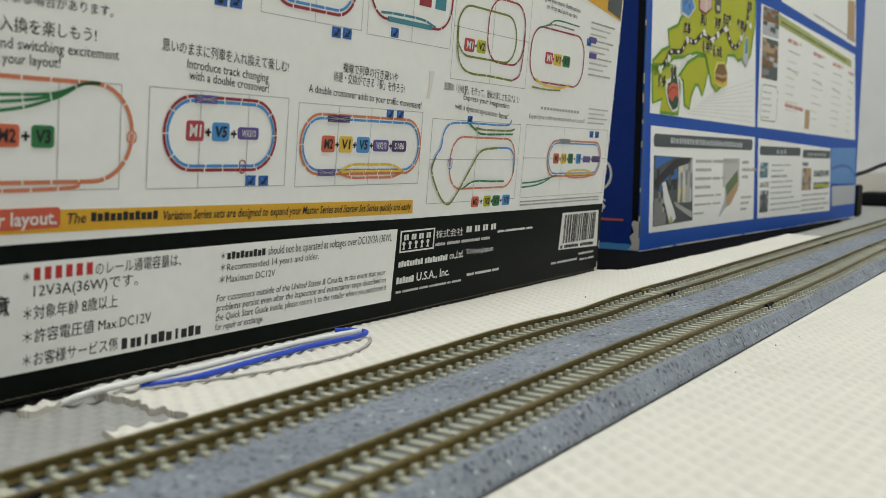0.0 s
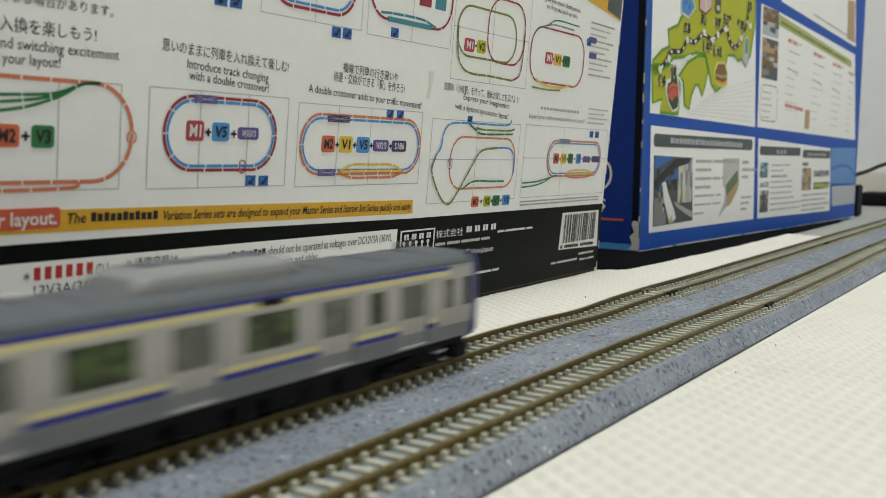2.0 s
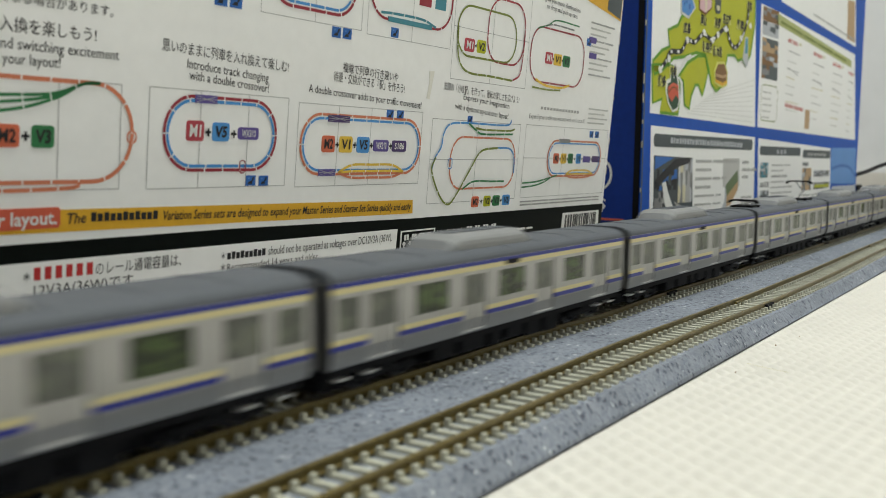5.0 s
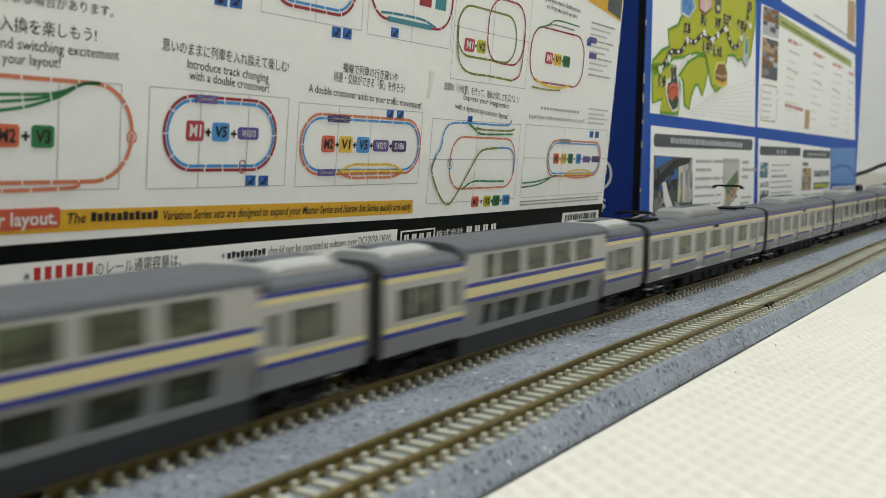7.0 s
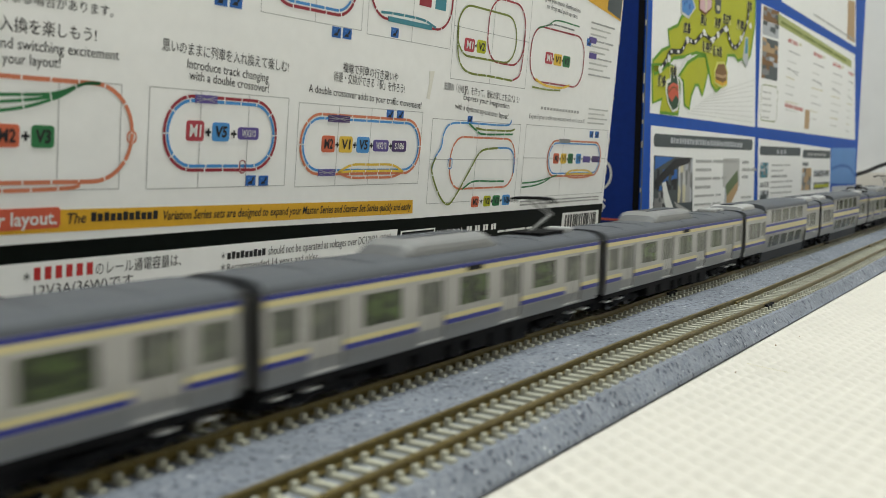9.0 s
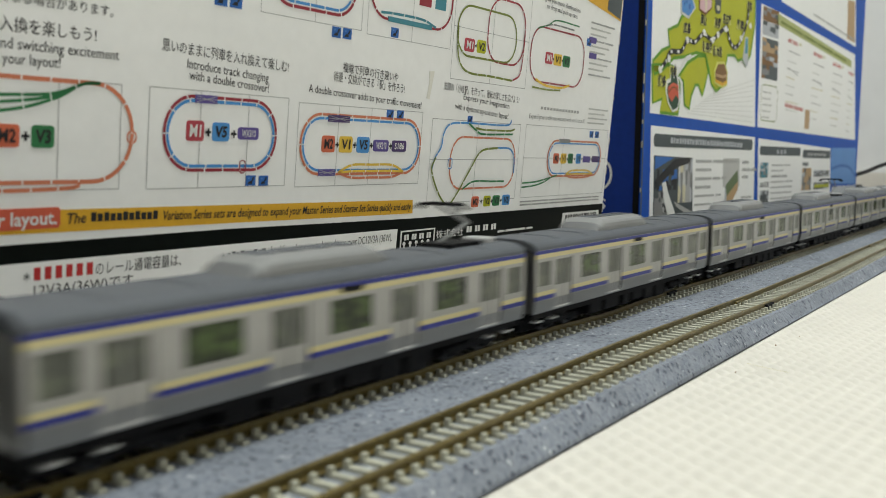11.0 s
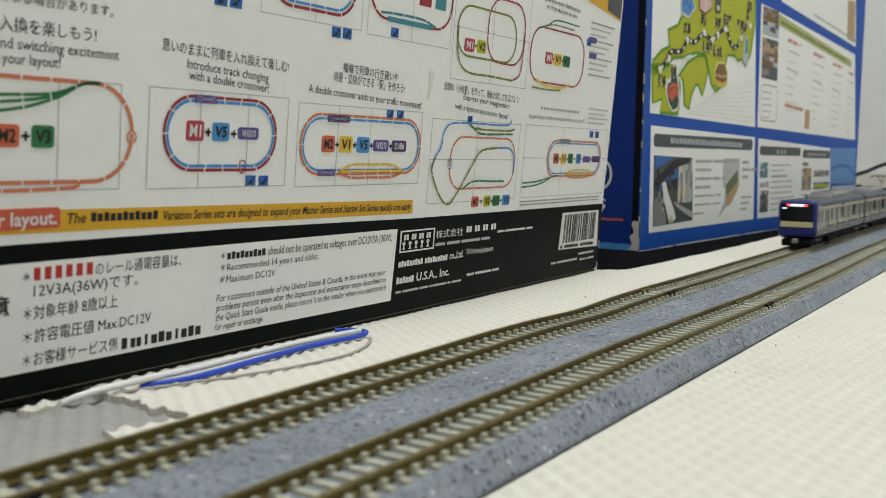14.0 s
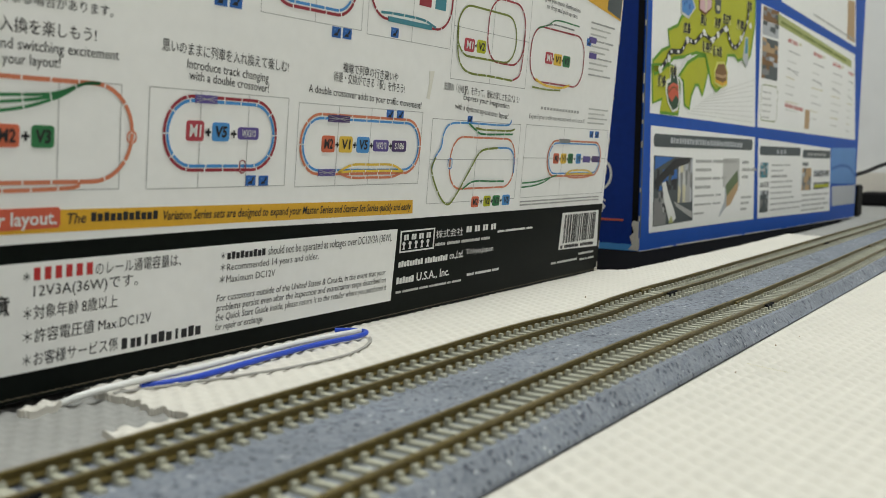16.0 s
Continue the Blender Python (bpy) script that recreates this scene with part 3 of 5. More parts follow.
def cab_front(car, L):
    """The driver's end: blue surround, black glass, cream band, lamps and skirt."""
    def outline(inset, z0=5.6, top=24.5):
        pts, n = [], 6
        h = 9.75 - inset
        for cx, cz, a0 in ((h - 2.6, top - inset - 2.9, 0), (-h + 2.6, top - inset - 2.9, 90)):
            for k in range(n + 1):
                a = radians(a0 + 90 * k / n)
                pts.append(((cx + 2.6 * math.cos(a)) * MM, (cz + 2.9 * math.sin(a)) * MM))
        for cx, cz, a0 in ((-h + 1.6, z0 + inset + 1.8, 180), (h - 1.6, z0 + inset + 1.8, 270)):
            for k in range(n + 1):
                a = radians(a0 + 90 * k / n)
                pts.append(((cx + 1.6 * math.cos(a)) * MM, (cz + 1.8 * math.sin(a)) * MM))
        return pts

    bm = bmesh.new()
    steps = [(L - 3.2, 0.0), (L - 1.6, 0.05), (L - 0.5, 0.4), (L + 0.15, 1.0), (L + 0.35, 1.7)]
    rings = [[bm.verts.new((x * MM, y, z)) for y, z in outline(i)] for x, i in steps]
    for a, b in zip(rings, rings[1:]):
        for k in range(len(a)):
            bm.faces.new((a[k], b[k], b[(k + 1) % len(a)], a[(k + 1) % len(a)]))
    bm.faces.new(rings[-1])
    bm.faces.new(rings[0][::-1])
    face = part("cab_end", bm, M_CAB_BLUE, car, "rounded blue cab end")
    x0, x1 = (L + 0.3) * MM, (L + 0.62) * MM
    bm = bmesh.new()
    rounded_block(bm, x0, x1, -8.0 * MM, 8.0 * MM, 13.7 * MM, 22.9 * MM, 0.14 * MM, 1)
    part("windscreen", bm, M_DARKGLASS, face, "black windscreen")
    bm = bmesh.new()
    rounded_block(bm, x0, x1, -8.1 * MM, 8.1 * MM, 10.7 * MM, 13.4 * MM, 0.12 * MM, 1)
    part("band", bm, M_CREAM, face, "cream band")
    for a, b, m, n in ((-5.2, -3.5, M_RED_LAMP, "tail_lamp"), (3.5, 5.2, M_RED_LAMP, "tail_lamp"), (-3.3, 3.3, M_SIGN, "destination_sign")):
        bm = bmesh.new()
        rounded_block(bm, x1 - 0.05 * MM, x1 + 0.2 * MM, a * MM, b * MM, 21.5 * MM, 22.6 * MM, 0.08 * MM, 1)
        part(n, bm, m, face, "glowing red tail lamp" if n == "tail_lamp" else "lit white destination sign")
    # Glowing panel stands in for a small pale reflection on the windscreen.
    bm = bmesh.new()
    rounded_block(bm, x1 - 0.05 * MM, x1 + 0.15 * MM, -7.2 * MM, -5.2 * MM, 20.0 * MM, 20.7 * MM, 0.06 * MM, 1)
    part("reflection_panel", bm, M_SIGN, face, "small glowing white panel in place of a reflection")
    bm = bmesh.new()
    for s in (-1, 1):
        for k in range(2):
            block(bm, (L - 4.0) * MM, (L - 3.2) * MM, s * (8.4 + k * 0.6) * MM, s * (9.0 + k * 0.6) * MM, 24.0 * MM, 24.4 * MM)
    rounded_block(bm, (L - 7) * MM, (L - 0.4) * MM, -7.6 * MM, 7.6 * MM, 0.6 * MM, 4.4 * MM, 0.9 * MM, 2)
    skirt = part("skirt", bm, M_BLACK, car, "black front skirt")
    bm = bmesh.new()
    rounded_block(bm, (L - 0.6) * MM, (L + 3.4) * MM, -1.3 * MM, 1.3 * MM, 2.4 * MM, 4.8 * MM, 0.4 * MM, 1)
    part("coupler", bm, M_AC, car, "grey coupler")
    bm = bmesh.new()
    tube(bm, [Vector((x * MM, y * MM, z * MM)) for x, y, z in ((L - 10, 2.5, 24.4), (L - 10, 2.5, 27.2))], 0.35 * MM, 6)
    tube(bm, [Vector((x * MM, y * MM, z * MM)) for x, y, z in ((L - 18, 0, 24.4), (L - 18, 0, 27.0))], 0.5 * MM, 6)
    part("aerial", bm, M_AC, car, "short roof aerial")


def make_bilevel():
    """A double-deck first-class coach: two rows of windows in the middle, one at the ends."""
    car = new("train_car")
    L = HALF / MM
    M0, M1 = -36.5, 38.0
    bm = bmesh.new()
    block(bm, -L * MM, L * MM, -8.6 * MM, 8.6 * MM, 6.2 * MM, 22.3 * MM)
    block(bm, M0 * MM, M1 * MM, -8.6 * MM, 8.6 * MM, 13.0 * MM, 23.6 * MM)
    block(bm, M0 * MM, M1 * MM, -6.6 * MM, 6.6 * MM, 1.4 * MM, 13.1 * MM)
    upper = [(-28.6, -24.0), (-22.0, -11.9), (-8.7, 1.7), (4.9, 15.6), (18.6, 29.0)]
    ends = [(-62.0, -45.5), (46.0, 58.0)]
    doors = [(-43.6, -37.6), (39.0, 44.6)]
    for side in (-1, 1):
        for a, b in ((-L, M0), (M1, L)):
            plate(bm, side, a, b, 5.9, 12.6)
            plate(bm, side, a, b, 18.9, 22.4)
        for cuts in ([-L, *[c for w in ends[:1] for c in w], *doors[0], M0], [M1, *doors[1], *ends[1], L]):
            for a, b in zip(cuts[::2], cuts[1::2]):
                plate(bm, side, a, b, 12.6, 18.9)
        for z0, z1 in ((5.0, 7.1), (11.9, 17.9), (23.3, 24.0)):
            plate(bm, side, M0, M1, z0, z1, 0.0, 0.55, 13.3, 0.17)
        xs = [M0] + [c for w in upper for c in w] + [M1]
        for a, b in zip(xs[::2], xs[1::2]):
            plate(bm, side, a, b, 7.1, 11.9, 0.0, 0.55, 13.3, 0.17)
            plate(bm, side, a, b, 17.9, 23.3)
    part("body", bm, M_SILVER, car, "satin silver double-deck body shell")
    for side in (-1, 1):
        for a, b in upper:
            for z0, z1 in ((7.1, 11.9), (17.9, 23.3)):
                bm = bmesh.new()
                plate(bm, side, a, b, z0, z1, -0.08, 0.3, 13.3, 0.17)
                part("window", bm, M_DECKGLASS if z0 < 10 else M_UPPERGLASS, car, "dark tinted window" if z0 < 10 else "olive-tinted upper-deck window")
        for a, b in ends:
            bm = bmesh.new()
            plate(bm, side, a, b, 12.6, 18.9, -0.2, 0.3)
            pane = part("window", bm, M_UPPERGLASS, car, "smoky end window")
            for f in (1 / 3, 2 / 3):
                bm = bmesh.new()
                plate(bm, side, a + f * (b - a) - 0.16, a + f * (b - a) + 0.16, 12.6, 18.9, -0.1, 0.3)
                part("glazing_bar", bm, M_DOOR, pane)
        for a, b in doors:
            bm = bmesh.new()
            plate(bm, side, a, b, 12.6, 18.9, -0.3, 0.3)
            door = part("door", bm, M_DOOR, car, "closed silver door")
            bm = bmesh.new()
            plate(bm, side, a + 1.4, b - 1.4, 13.2, 18.6, -0.2, 0.3)
            part("door_window", bm, M_DOORGLASS, door, "smoky door window")
        for z0, z1, m, text in ((16.35, 17.35, M_BLUE, "blue stripe"), (14.15, 16.35, M_CREAM, "broad cream stripe"), (13.15, 14.15, M_BLUE, "blue stripe")):
            bm = bmesh.new()
            plate(bm, side, M0, M1, z0, z1, 0.05, 0.3)
            part("stripe", bm, m, car, text)
        for a, b in ((-L, M0 - 0.6), (M1 + 0.6, L)):
            for z0, z1, m in ((21.45, 22.35, M_BLUE), (20.35, 21.45, M_CREAM), (10.65, 11.7, M_CREAM), (9.6, 10.65, M_BLUE)):
                bm = bmesh.new()
                plate(bm, side, a, b, z0, z1, 0.05, 0.3)
                part("stripe", bm, m, car, "end stripe")
        bm = bmesh.new()
        plate(bm, side, M0, M1, 0.9, 5.2, 0.06, 0.7, 13.3, 0.17)
        part("lower_skirt", bm, M_LOWER, car, "dark grey lower skirt")
    bm = bmesh.new()
    prism(bm, roof_profile(22.3, 24.8), -L * MM, (M0 - 2) * MM)
    prism(bm, roof_profile(22.3, 24.8), (M1 + 2) * MM, L * MM)
    prism(bm, roof_profile(24.0, 26.5, 9.75), (M0 - 2.5) * MM, (M1 + 2.5) * MM)
    part("roof", bm, M_ROOF, car, "matt grey arched roof")
    roof_unit(car, -64, -43, 7.2, 26.8, 3.5, pale=True)
    roof_unit(car, 43, 64, 7.2, 26.8, 3.5, pale=True)
    underframe(car, L, L, middle=False)
    gangway(car, L)
    return car


LABELS = {
    "lead": "leading silver model train car with a blue cab end",
    "tail": "rear silver model train car with lit red tail lamps",
    "plain": "silver model train car with blue and cream stripes",
    "vents": "silver model train car with small roof vents",
    "panto": "silver model train car with a raised and a folded pantograph",
    "panto_one": "silver model train car with a raised pantograph",
    "deck": "double-deck silver model train car with two rows of windows",
}
ORDER = ["lead", "plain", "panto", "plain", "plain", "plain", "panto", "deck", "deck", "vents", "panto_one", "plain", "plain", "panto_one", "tail"]


def build_train():
    kinds = {
        "lead": make_car(cab=True), "plain": make_car(), "panto": make_car(raised=True, folded=True),
        "panto_one": make_car(raised=True, vents=61.0), "vents": make_car(vents=52.0), "deck": make_bilevel(),
    }
    kinds["tail"] = kinds["lead"]
    cars, used = [], set()
    for k in ORDER:
        base = kinds[k]
        if base.name in used:
            ob = copy_thing(base, Matrix())
        else:
            ob = base
            used.add(base.name)
        cars.append(tagged(ob, LABELS[k], "train car", "cars of the train"))
    return cars


CARS = build_train()

# seconds and the place of the first coupling gap along the track
RUN = [(0.0, -0.372), (1.0, -0.1615), (1.5, -0.0555), (2.0, 0.0475), (2.5, 0.1518), (3.0, 0.2575), (3.5, 0.364), (4.0, 0.470), (5.25, 0.738), (6.5, 1.0115), (7.0, 1.1165), (7.5, 1.215), (8.0, 1.3105), (8.5, 1.405), (9.0, 1.500),
       (10.25, 1.732), (11.5, 1.967), (11.9, 2.047), (12.2, 2.112), (12.5, 2.177), (13.0, 2.276), (13.5, 2.363), (14.0, 2.460), (14.5, 2.558), (15.0, 2.649), (15.5, 2.745), (16.0, 2.842)]


def gap_at(t):
    return float(np.interp(t, [r[0] for r in RUN], [r[1] for r in RUN]))


# ---- the boxes behind the track ----
def carton(name, origin, yaw, lean, u0, u1, depth, high, material, label):
    """A flat cardboard box stood on edge: a body and a front panel that the print lies on. Its front bottom corner is the origin."""
    box = tagged(new(name), label, "cardboard box", "boxes behind the track")
    box.matrix_world = pose(*origin, 0, 0, yaw)
    s = math.tan(radians(lean)) * high
    bm = bmesh.new()
    prism(bm, [(0.8 * MM, 0), (depth, 0), (depth, high), (0.8 * MM - s, high)], u0, u1)
    bmesh.ops.bevel(bm, geom=list(bm.edges), offset=1.2 * MM, segments=2, affect="EDGES")
    body = part("body", bm, material, box, "folded card body")
    bm = bmesh.new()
    rounded_block(bm, u0, u1, 0, high / math.cos(radians(lean)), -0.8 * MM, 0, 0.35 * MM, 1)
    panel = part("front_panel", bm, M_CARD_WHITE, box, "printed front panel")
    panel.matrix_basis = pose(0, 0, 0, 90 + lean, 0, 0)
    return box, panel, body


BOX_1, PANEL_1, BODY_1 = carton("track_set_box", (0.414, 0.0806, 0.0), 0.5, 4.5, -0.56, -0.002, 0.055, 0.33, M_CARD_BLACK, "white and black printed track set box, edges worn")
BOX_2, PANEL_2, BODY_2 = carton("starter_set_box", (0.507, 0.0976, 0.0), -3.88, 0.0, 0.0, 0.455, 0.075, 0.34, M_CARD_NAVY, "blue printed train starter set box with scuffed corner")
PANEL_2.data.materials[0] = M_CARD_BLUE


# ---- print on the boxes: every figure in millimetres along and up the panel ----
def ink(name, color, rough=0.45):
    return mat("ink_" + name, color, rough, vary=0.05, scale=60, spec=0.22)


INK = {k: ink(k, c) for k, c in {
    "black": (0.022, 0.022, 0.024), "white": (0.72, 0.72, 0.70), "grey": (0.40, 0.40, 0.39), "pale": (0.52, 0.52, 0.50), "salmon": (0.60, 0.20, 0.11), "coral": (0.60, 0.14, 0.07), "red": (0.50, 0.04, 0.04), "maroon": (0.30, 0.035, 0.05), "crimson": (0.42, 0.055, 0.075),
    "blue": (0.07, 0.27, 0.60), "deep": (0.03, 0.13, 0.42), "green": (0.035, 0.19, 0.07), "olive": (0.18, 0.22, 0.04), "lime": (0.43, 0.45, 0.015), "yellow": (0.72, 0.48, 0.06), "purple": (0.11, 0.08, 0.28), "violet": (0.07, 0.04, 0.14),
    "teal": (0.06, 0.24, 0.30), "amber": (0.68, 0.38, 0.03), "brick": (0.58, 0.11, 0.06), "slate": (0.07, 0.085, 0.09), "mid": (0.22, 0.22, 0.22), "tan": (0.45, 0.30, 0.16), "sky": (0.10, 0.26, 0.58), "silver": (0.45, 0.47, 0.50), "brown": (0.20, 0.10, 0.03), "cream": (0.62, 0.58, 0.40), "stain": (0.75, 0.735, 0.66), "rose": (0.52, 0.20, 0.18), "sage": (0.40, 0.43, 0.17), "mist": (0.60, 0.60, 0.57), "moss": (0.13, 0.18, 0.09), "leaf": (0.12, 0.30, 0.02), "straw": (0.60, 0.60, 0.16), "pine": (0.03, 0.075, 0.04), "blush": (0.62, 0.40, 0.44)}.items()}
LAYER = 0.09 * MM


def flat(bm, pts, layer):
    """A thin printed patch with the corners pts."""
    top = [bm.verts.new((u * MM, v * MM, layer * LAYER)) for u, v in pts]
    low = [bm.verts.new((u * MM, v * MM, -0.1 * MM)) for u, v in pts]
    n = len(pts)
    bm.faces.new(top)
    for i in range(n):
        bm.faces.new((top[i], low[i], low[(i + 1) % n], top[(i + 1) % n]))


def patch(panel, name, pts, color, layer=1, label=""):
    bm = bmesh.new()
    flat(bm, pts, layer)
    m = INK[color] if isinstance(color, str) else color
    return part(name, bm, m, panel, label)


def rect(panel, name, u0, u1, v0, v1, color, layer=1, label=""):
    return patch(panel, name, [(u0, v0), (u1, v0), (u1, v1), (u0, v1)], color, layer, label)


def ribbon(bm, pts, width, layer, closed=False):
    """A flat printed line."""
    n = len(pts)
    left, right = [], []
    for i in range(n):
        p, q = pts[i - 1 if (i or closed) else 0], pts[(i + 1) % n if (closed or i < n - 1) else i]
        du, dv = q[0] - p[0], q[1] - p[1]
        k = width / 2 / (math.hypot(du, dv) or 1)
        left.append(bm.verts.new(((pts[i][0] - dv * k) * MM, (pts[i][1] + du * k) * MM, layer * LAYER)))
        right.append(bm.verts.new(((pts[i][0] + dv * k) * MM, (pts[i][1] - du * k) * MM, layer * LAYER)))
    for i in range(n if closed else n - 1):
        j = (i + 1) % n
        bm.faces.new((left[i], right[i], right[j], left[j]))


def stroke(panel, name, pts, width, color, layer=2, bend=True):
    """A printed line; a drawn track is broken into short pieces."""
    bm = bmesh.new()
    if bend and len(pts) > 2:
        pts = [(p.x, p.y) for p in smooth_path([(a, b, 0) for a, b in pts], 9)]
    if name == "track_diagram":
        d = [0.0]
        for p, q in zip(pts, pts[1:]):
            d.append(d[-1] + math.hypot(q[0] - p[0], q[1] - p[1]))
        us, vs = [p[0] for p in pts], [p[1] for p in pts]
        n = max(1, round(d[-1] / 6.5))
        at = [x for k in range(n) for x in np.linspace(d[-1] * k / n + 0.17, d[-1] * (k + 1) / n - 0.17, 7)]
        ribbon(bm, [(float(np.interp(x, d, us)), float(np.interp(x, d, vs))) for x in at], width * 0.85, layer)
        bm.faces.ensure_lookup_table()
        for k in range(6, len(at) - 1, 7):
            bm.faces[k].material_index = 1
        bm = finish(bm)
        bm.materials.append(INK[color])
        bm.materials.append(M_CARD_WHITE)
    else:
        ribbon(bm, pts, width, layer)
    return part(name, bm, INK[color], panel)


def crossover(panel, u0, u1, v0, v1, color, layer=3):
    """A printed double crossover: a coloured field with white crossing lines."""
    rect(panel, "track_diagram", u0, u1, v0, v1, color, layer)
    h, d = (v0 + v1) / 2, 0.2
    for k, pts in enumerate(([(u0 + d, h), (u1 - d, h)], [(u0 + d, v0 + d), (u1 - d, v1 - d)], [(u0 + d, v1 - d), (u1 - d, v0 + d)])):
        bm = bmesh.new()
        ribbon(bm, pts, 0.14, layer + 1 + 0.3 * k)
        part("crossing_line", bm, INK["grey"], panel)


def frame_lines(panel, u0, u1, v0, v1, inner=(), across=()):
    for a, b in (((u0, v0), (u1, v0)), ((u1, v0), (u1, v1)), ((u1, v1), (u0, v1)), ((u0, v1), (u0, v0)), *(((u, v0), (u, v1)) for u in inner), *(((u0, v), (u1, v)) for v in across)):
        bm = bmesh.new()
        ribbon(bm, [a, b], 0.2, 1)
        part("grid_line", bm, INK["grey"], panel)


def loop_points(u0, u1, v0, v1, r, n=9):
    pts = []
    r = min(r, (v1 - v0) / 2 - 0.01, (u1 - u0) / 2 - 0.01)
    for cu, cv, a0 in ((u1 - r, v1 - r, 0), (u0 + r, v1 - r, 90), (u0 + r, v0 + r, 180), (u1 - r, v0 + r, 270)):
        for k in range(n + 1):
            a = radians(a0 + 90 * k / n)
            pts.append((cu + r * math.cos(a), cv + r * math.sin(a)))
    return pts


def loop(panel, u0, u1, v0, v1, r, width, color, pieces=16, gap=0.35, layer=2):
    """A printed oval of track, cut into short pieces."""
    pts = loop_points(u0, u1, v0, v1, r)
    pts.append(pts[0])
    d = [0.0]
    for p, q in zip(pts, pts[1:]):
        d.append(d[-1] + math.hypot(q[0] - p[0], q[1] - p[1]))
    us, vs = [p[0] for p in pts], [p[1] for p in pts]
    bm = bmesh.new()
    at = [s for k in range(pieces) for s in np.linspace(d[-1] * k / pieces + gap / 2, d[-1] * (k + 1) / pieces - gap / 2, 9)]
    ribbon(bm, [(float(np.interp(s, d, us)), float(np.interp(s, d, vs))) for s in at], width * 0.85, layer, True)
    bm.faces.ensure_lookup_table()
    for k in range(8, len(at), 9):
        bm.faces[k].material_index = 1
    me = finish(bm)
    me.materials.append(INK[color])
    me.materials.append(M_CARD_WHITE)
    return part("track_diagram", me, INK[color], panel)


def lettering(panel, words, u0, u1, v, high, color="black", layer=2, slant=0.0, bold=0.0, drop=0.0):
    """A line of print from u0 to u1 round the height v; drop: how far its end lies below its start."""
    if any(ord(ch) > 0x2E7F for ch in words):
        high *= 0.82
    c = bpy.data.curves.new("words", "FONT")
    c.body, c.shear, c.offset = words, slant, bold
    c.resolution_u = 2
    o = bpy.data.objects.new("words", c)
    scene.collection.objects.link(o)
    bpy.context.view_layer.update()
    me = bpy.data.meshes.new_from_object(o.evaluated_get(bpy.context.evaluated_depsgraph_get()))
    bpy.data.objects.remove(o)
    co = np.empty(len(me.vertices) * 3)
    me.vertices.foreach_get("co", co)
    co = co.reshape(-1, 3)
    x0, x1 = co[:, 0].min(), co[:, 0].max()
    f = (co[:, 0] - x0) / (x1 - x0)
    co[:, 0] = (u0 + (u1 - u0) * f) * MM
    co[:, 1] = (v + (co[:, 1] - 0.33) * high / 0.74 - drop * f) * MM
    co[:, 2] = layer * LAYER
    me.vertices.foreach_set("co", co.ravel())
    me.update()
    me.materials.clear()
    return part("lettering", me, INK[color], panel)


def bars(panel, u0, u1, v, high, color="black", words=(1,), layer=2, drop=0.0):
    """Print that stays plain: a row of letter-sized bars for each word, its width by the word's share."""
    bm = bmesh.new()
    total = sum(words) + 0.5 * (len(words) - 1)
    u, k = u0, (u1 - u0) / total
    for w in words:
        n = max(1, round(w * k / (high * 0.82)))
        for i in range(n):
            p, q = u + (i + 0.12) * w * k / n, u + (i + (0.88 if n > 1 else 1.0)) * w * k / n
            a, b = (p - u0) / (u1 - u0) * drop, (q - u0) / (u1 - u0) * drop
            up = high * (0.5 if (i * 7 + n) % 5 < 2 else 0.34)
            flat(bm, [(p, v - high / 2 - a), (q, v - high / 2 - b), (q, v + up - b), (p, v + up - a)], layer)
        u += (w + 0.5) * k
    return part("print_bar", bm, INK[color], panel)


def chip(panel, u0, u1, v0, v1, color, words, ink_color="black"):
    pts = loop_points(u0, u1, v0, v1, 0.8, 3)
    patch(panel, "colour_chip", pts, color, 2)
    w = u1 - u0
    lettering(panel, words, u0 + 0.16 * w, u1 - 0.16 * w, (v0 + v1) / 2, (v1 - v0) * 0.6, ink_color, 3, slant=0.06 if len(words) < 3 else 0, bold=0.03 if len(words) < 3 else 0.015)


def plus(panel, u, v, size=1.1):
    bm = bmesh.new()
    ribbon(bm, [(u - size * 0.85, v), (u + size * 0.85, v)], 0.3 + 0.25 * size, 2)
    ribbon(bm, [(u, v - size * 0.85), (u, v + size * 0.85)], 0.3 + 0.25 * size, 3)
    part("plus_sign", bm, INK["black"], panel)


def blue_square(panel, u, v, s=3.4):
    """A small blue switch picture with a dark lever and wire."""
    rect(panel, "switch_icon", u, u + s, v, v + s * 0.78, "deep", 2)
    patch(panel, "switch_icon", [(u + s * 0.14, v + s * 0.14), (u + s * 0.62, v + s * 0.14), (u + s * 0.62, v + s * 0.36), (u + s * 0.36, v + s * 0.36)], "black", 3)
    patch(panel, "switch_icon", [(u + s * 0.55, v + s * 0.36), (u + s * 0.66, v + s * 0.36), (u + s * 0.82, v + s * 0.64), (u + s * 0.7, v + s * 0.66)], "black", 4)
    rect(panel, "switch_icon", u + s * 0.2, u + s * 0.34, v + s * 0.5, v + s * 0.62, "sky", 3)


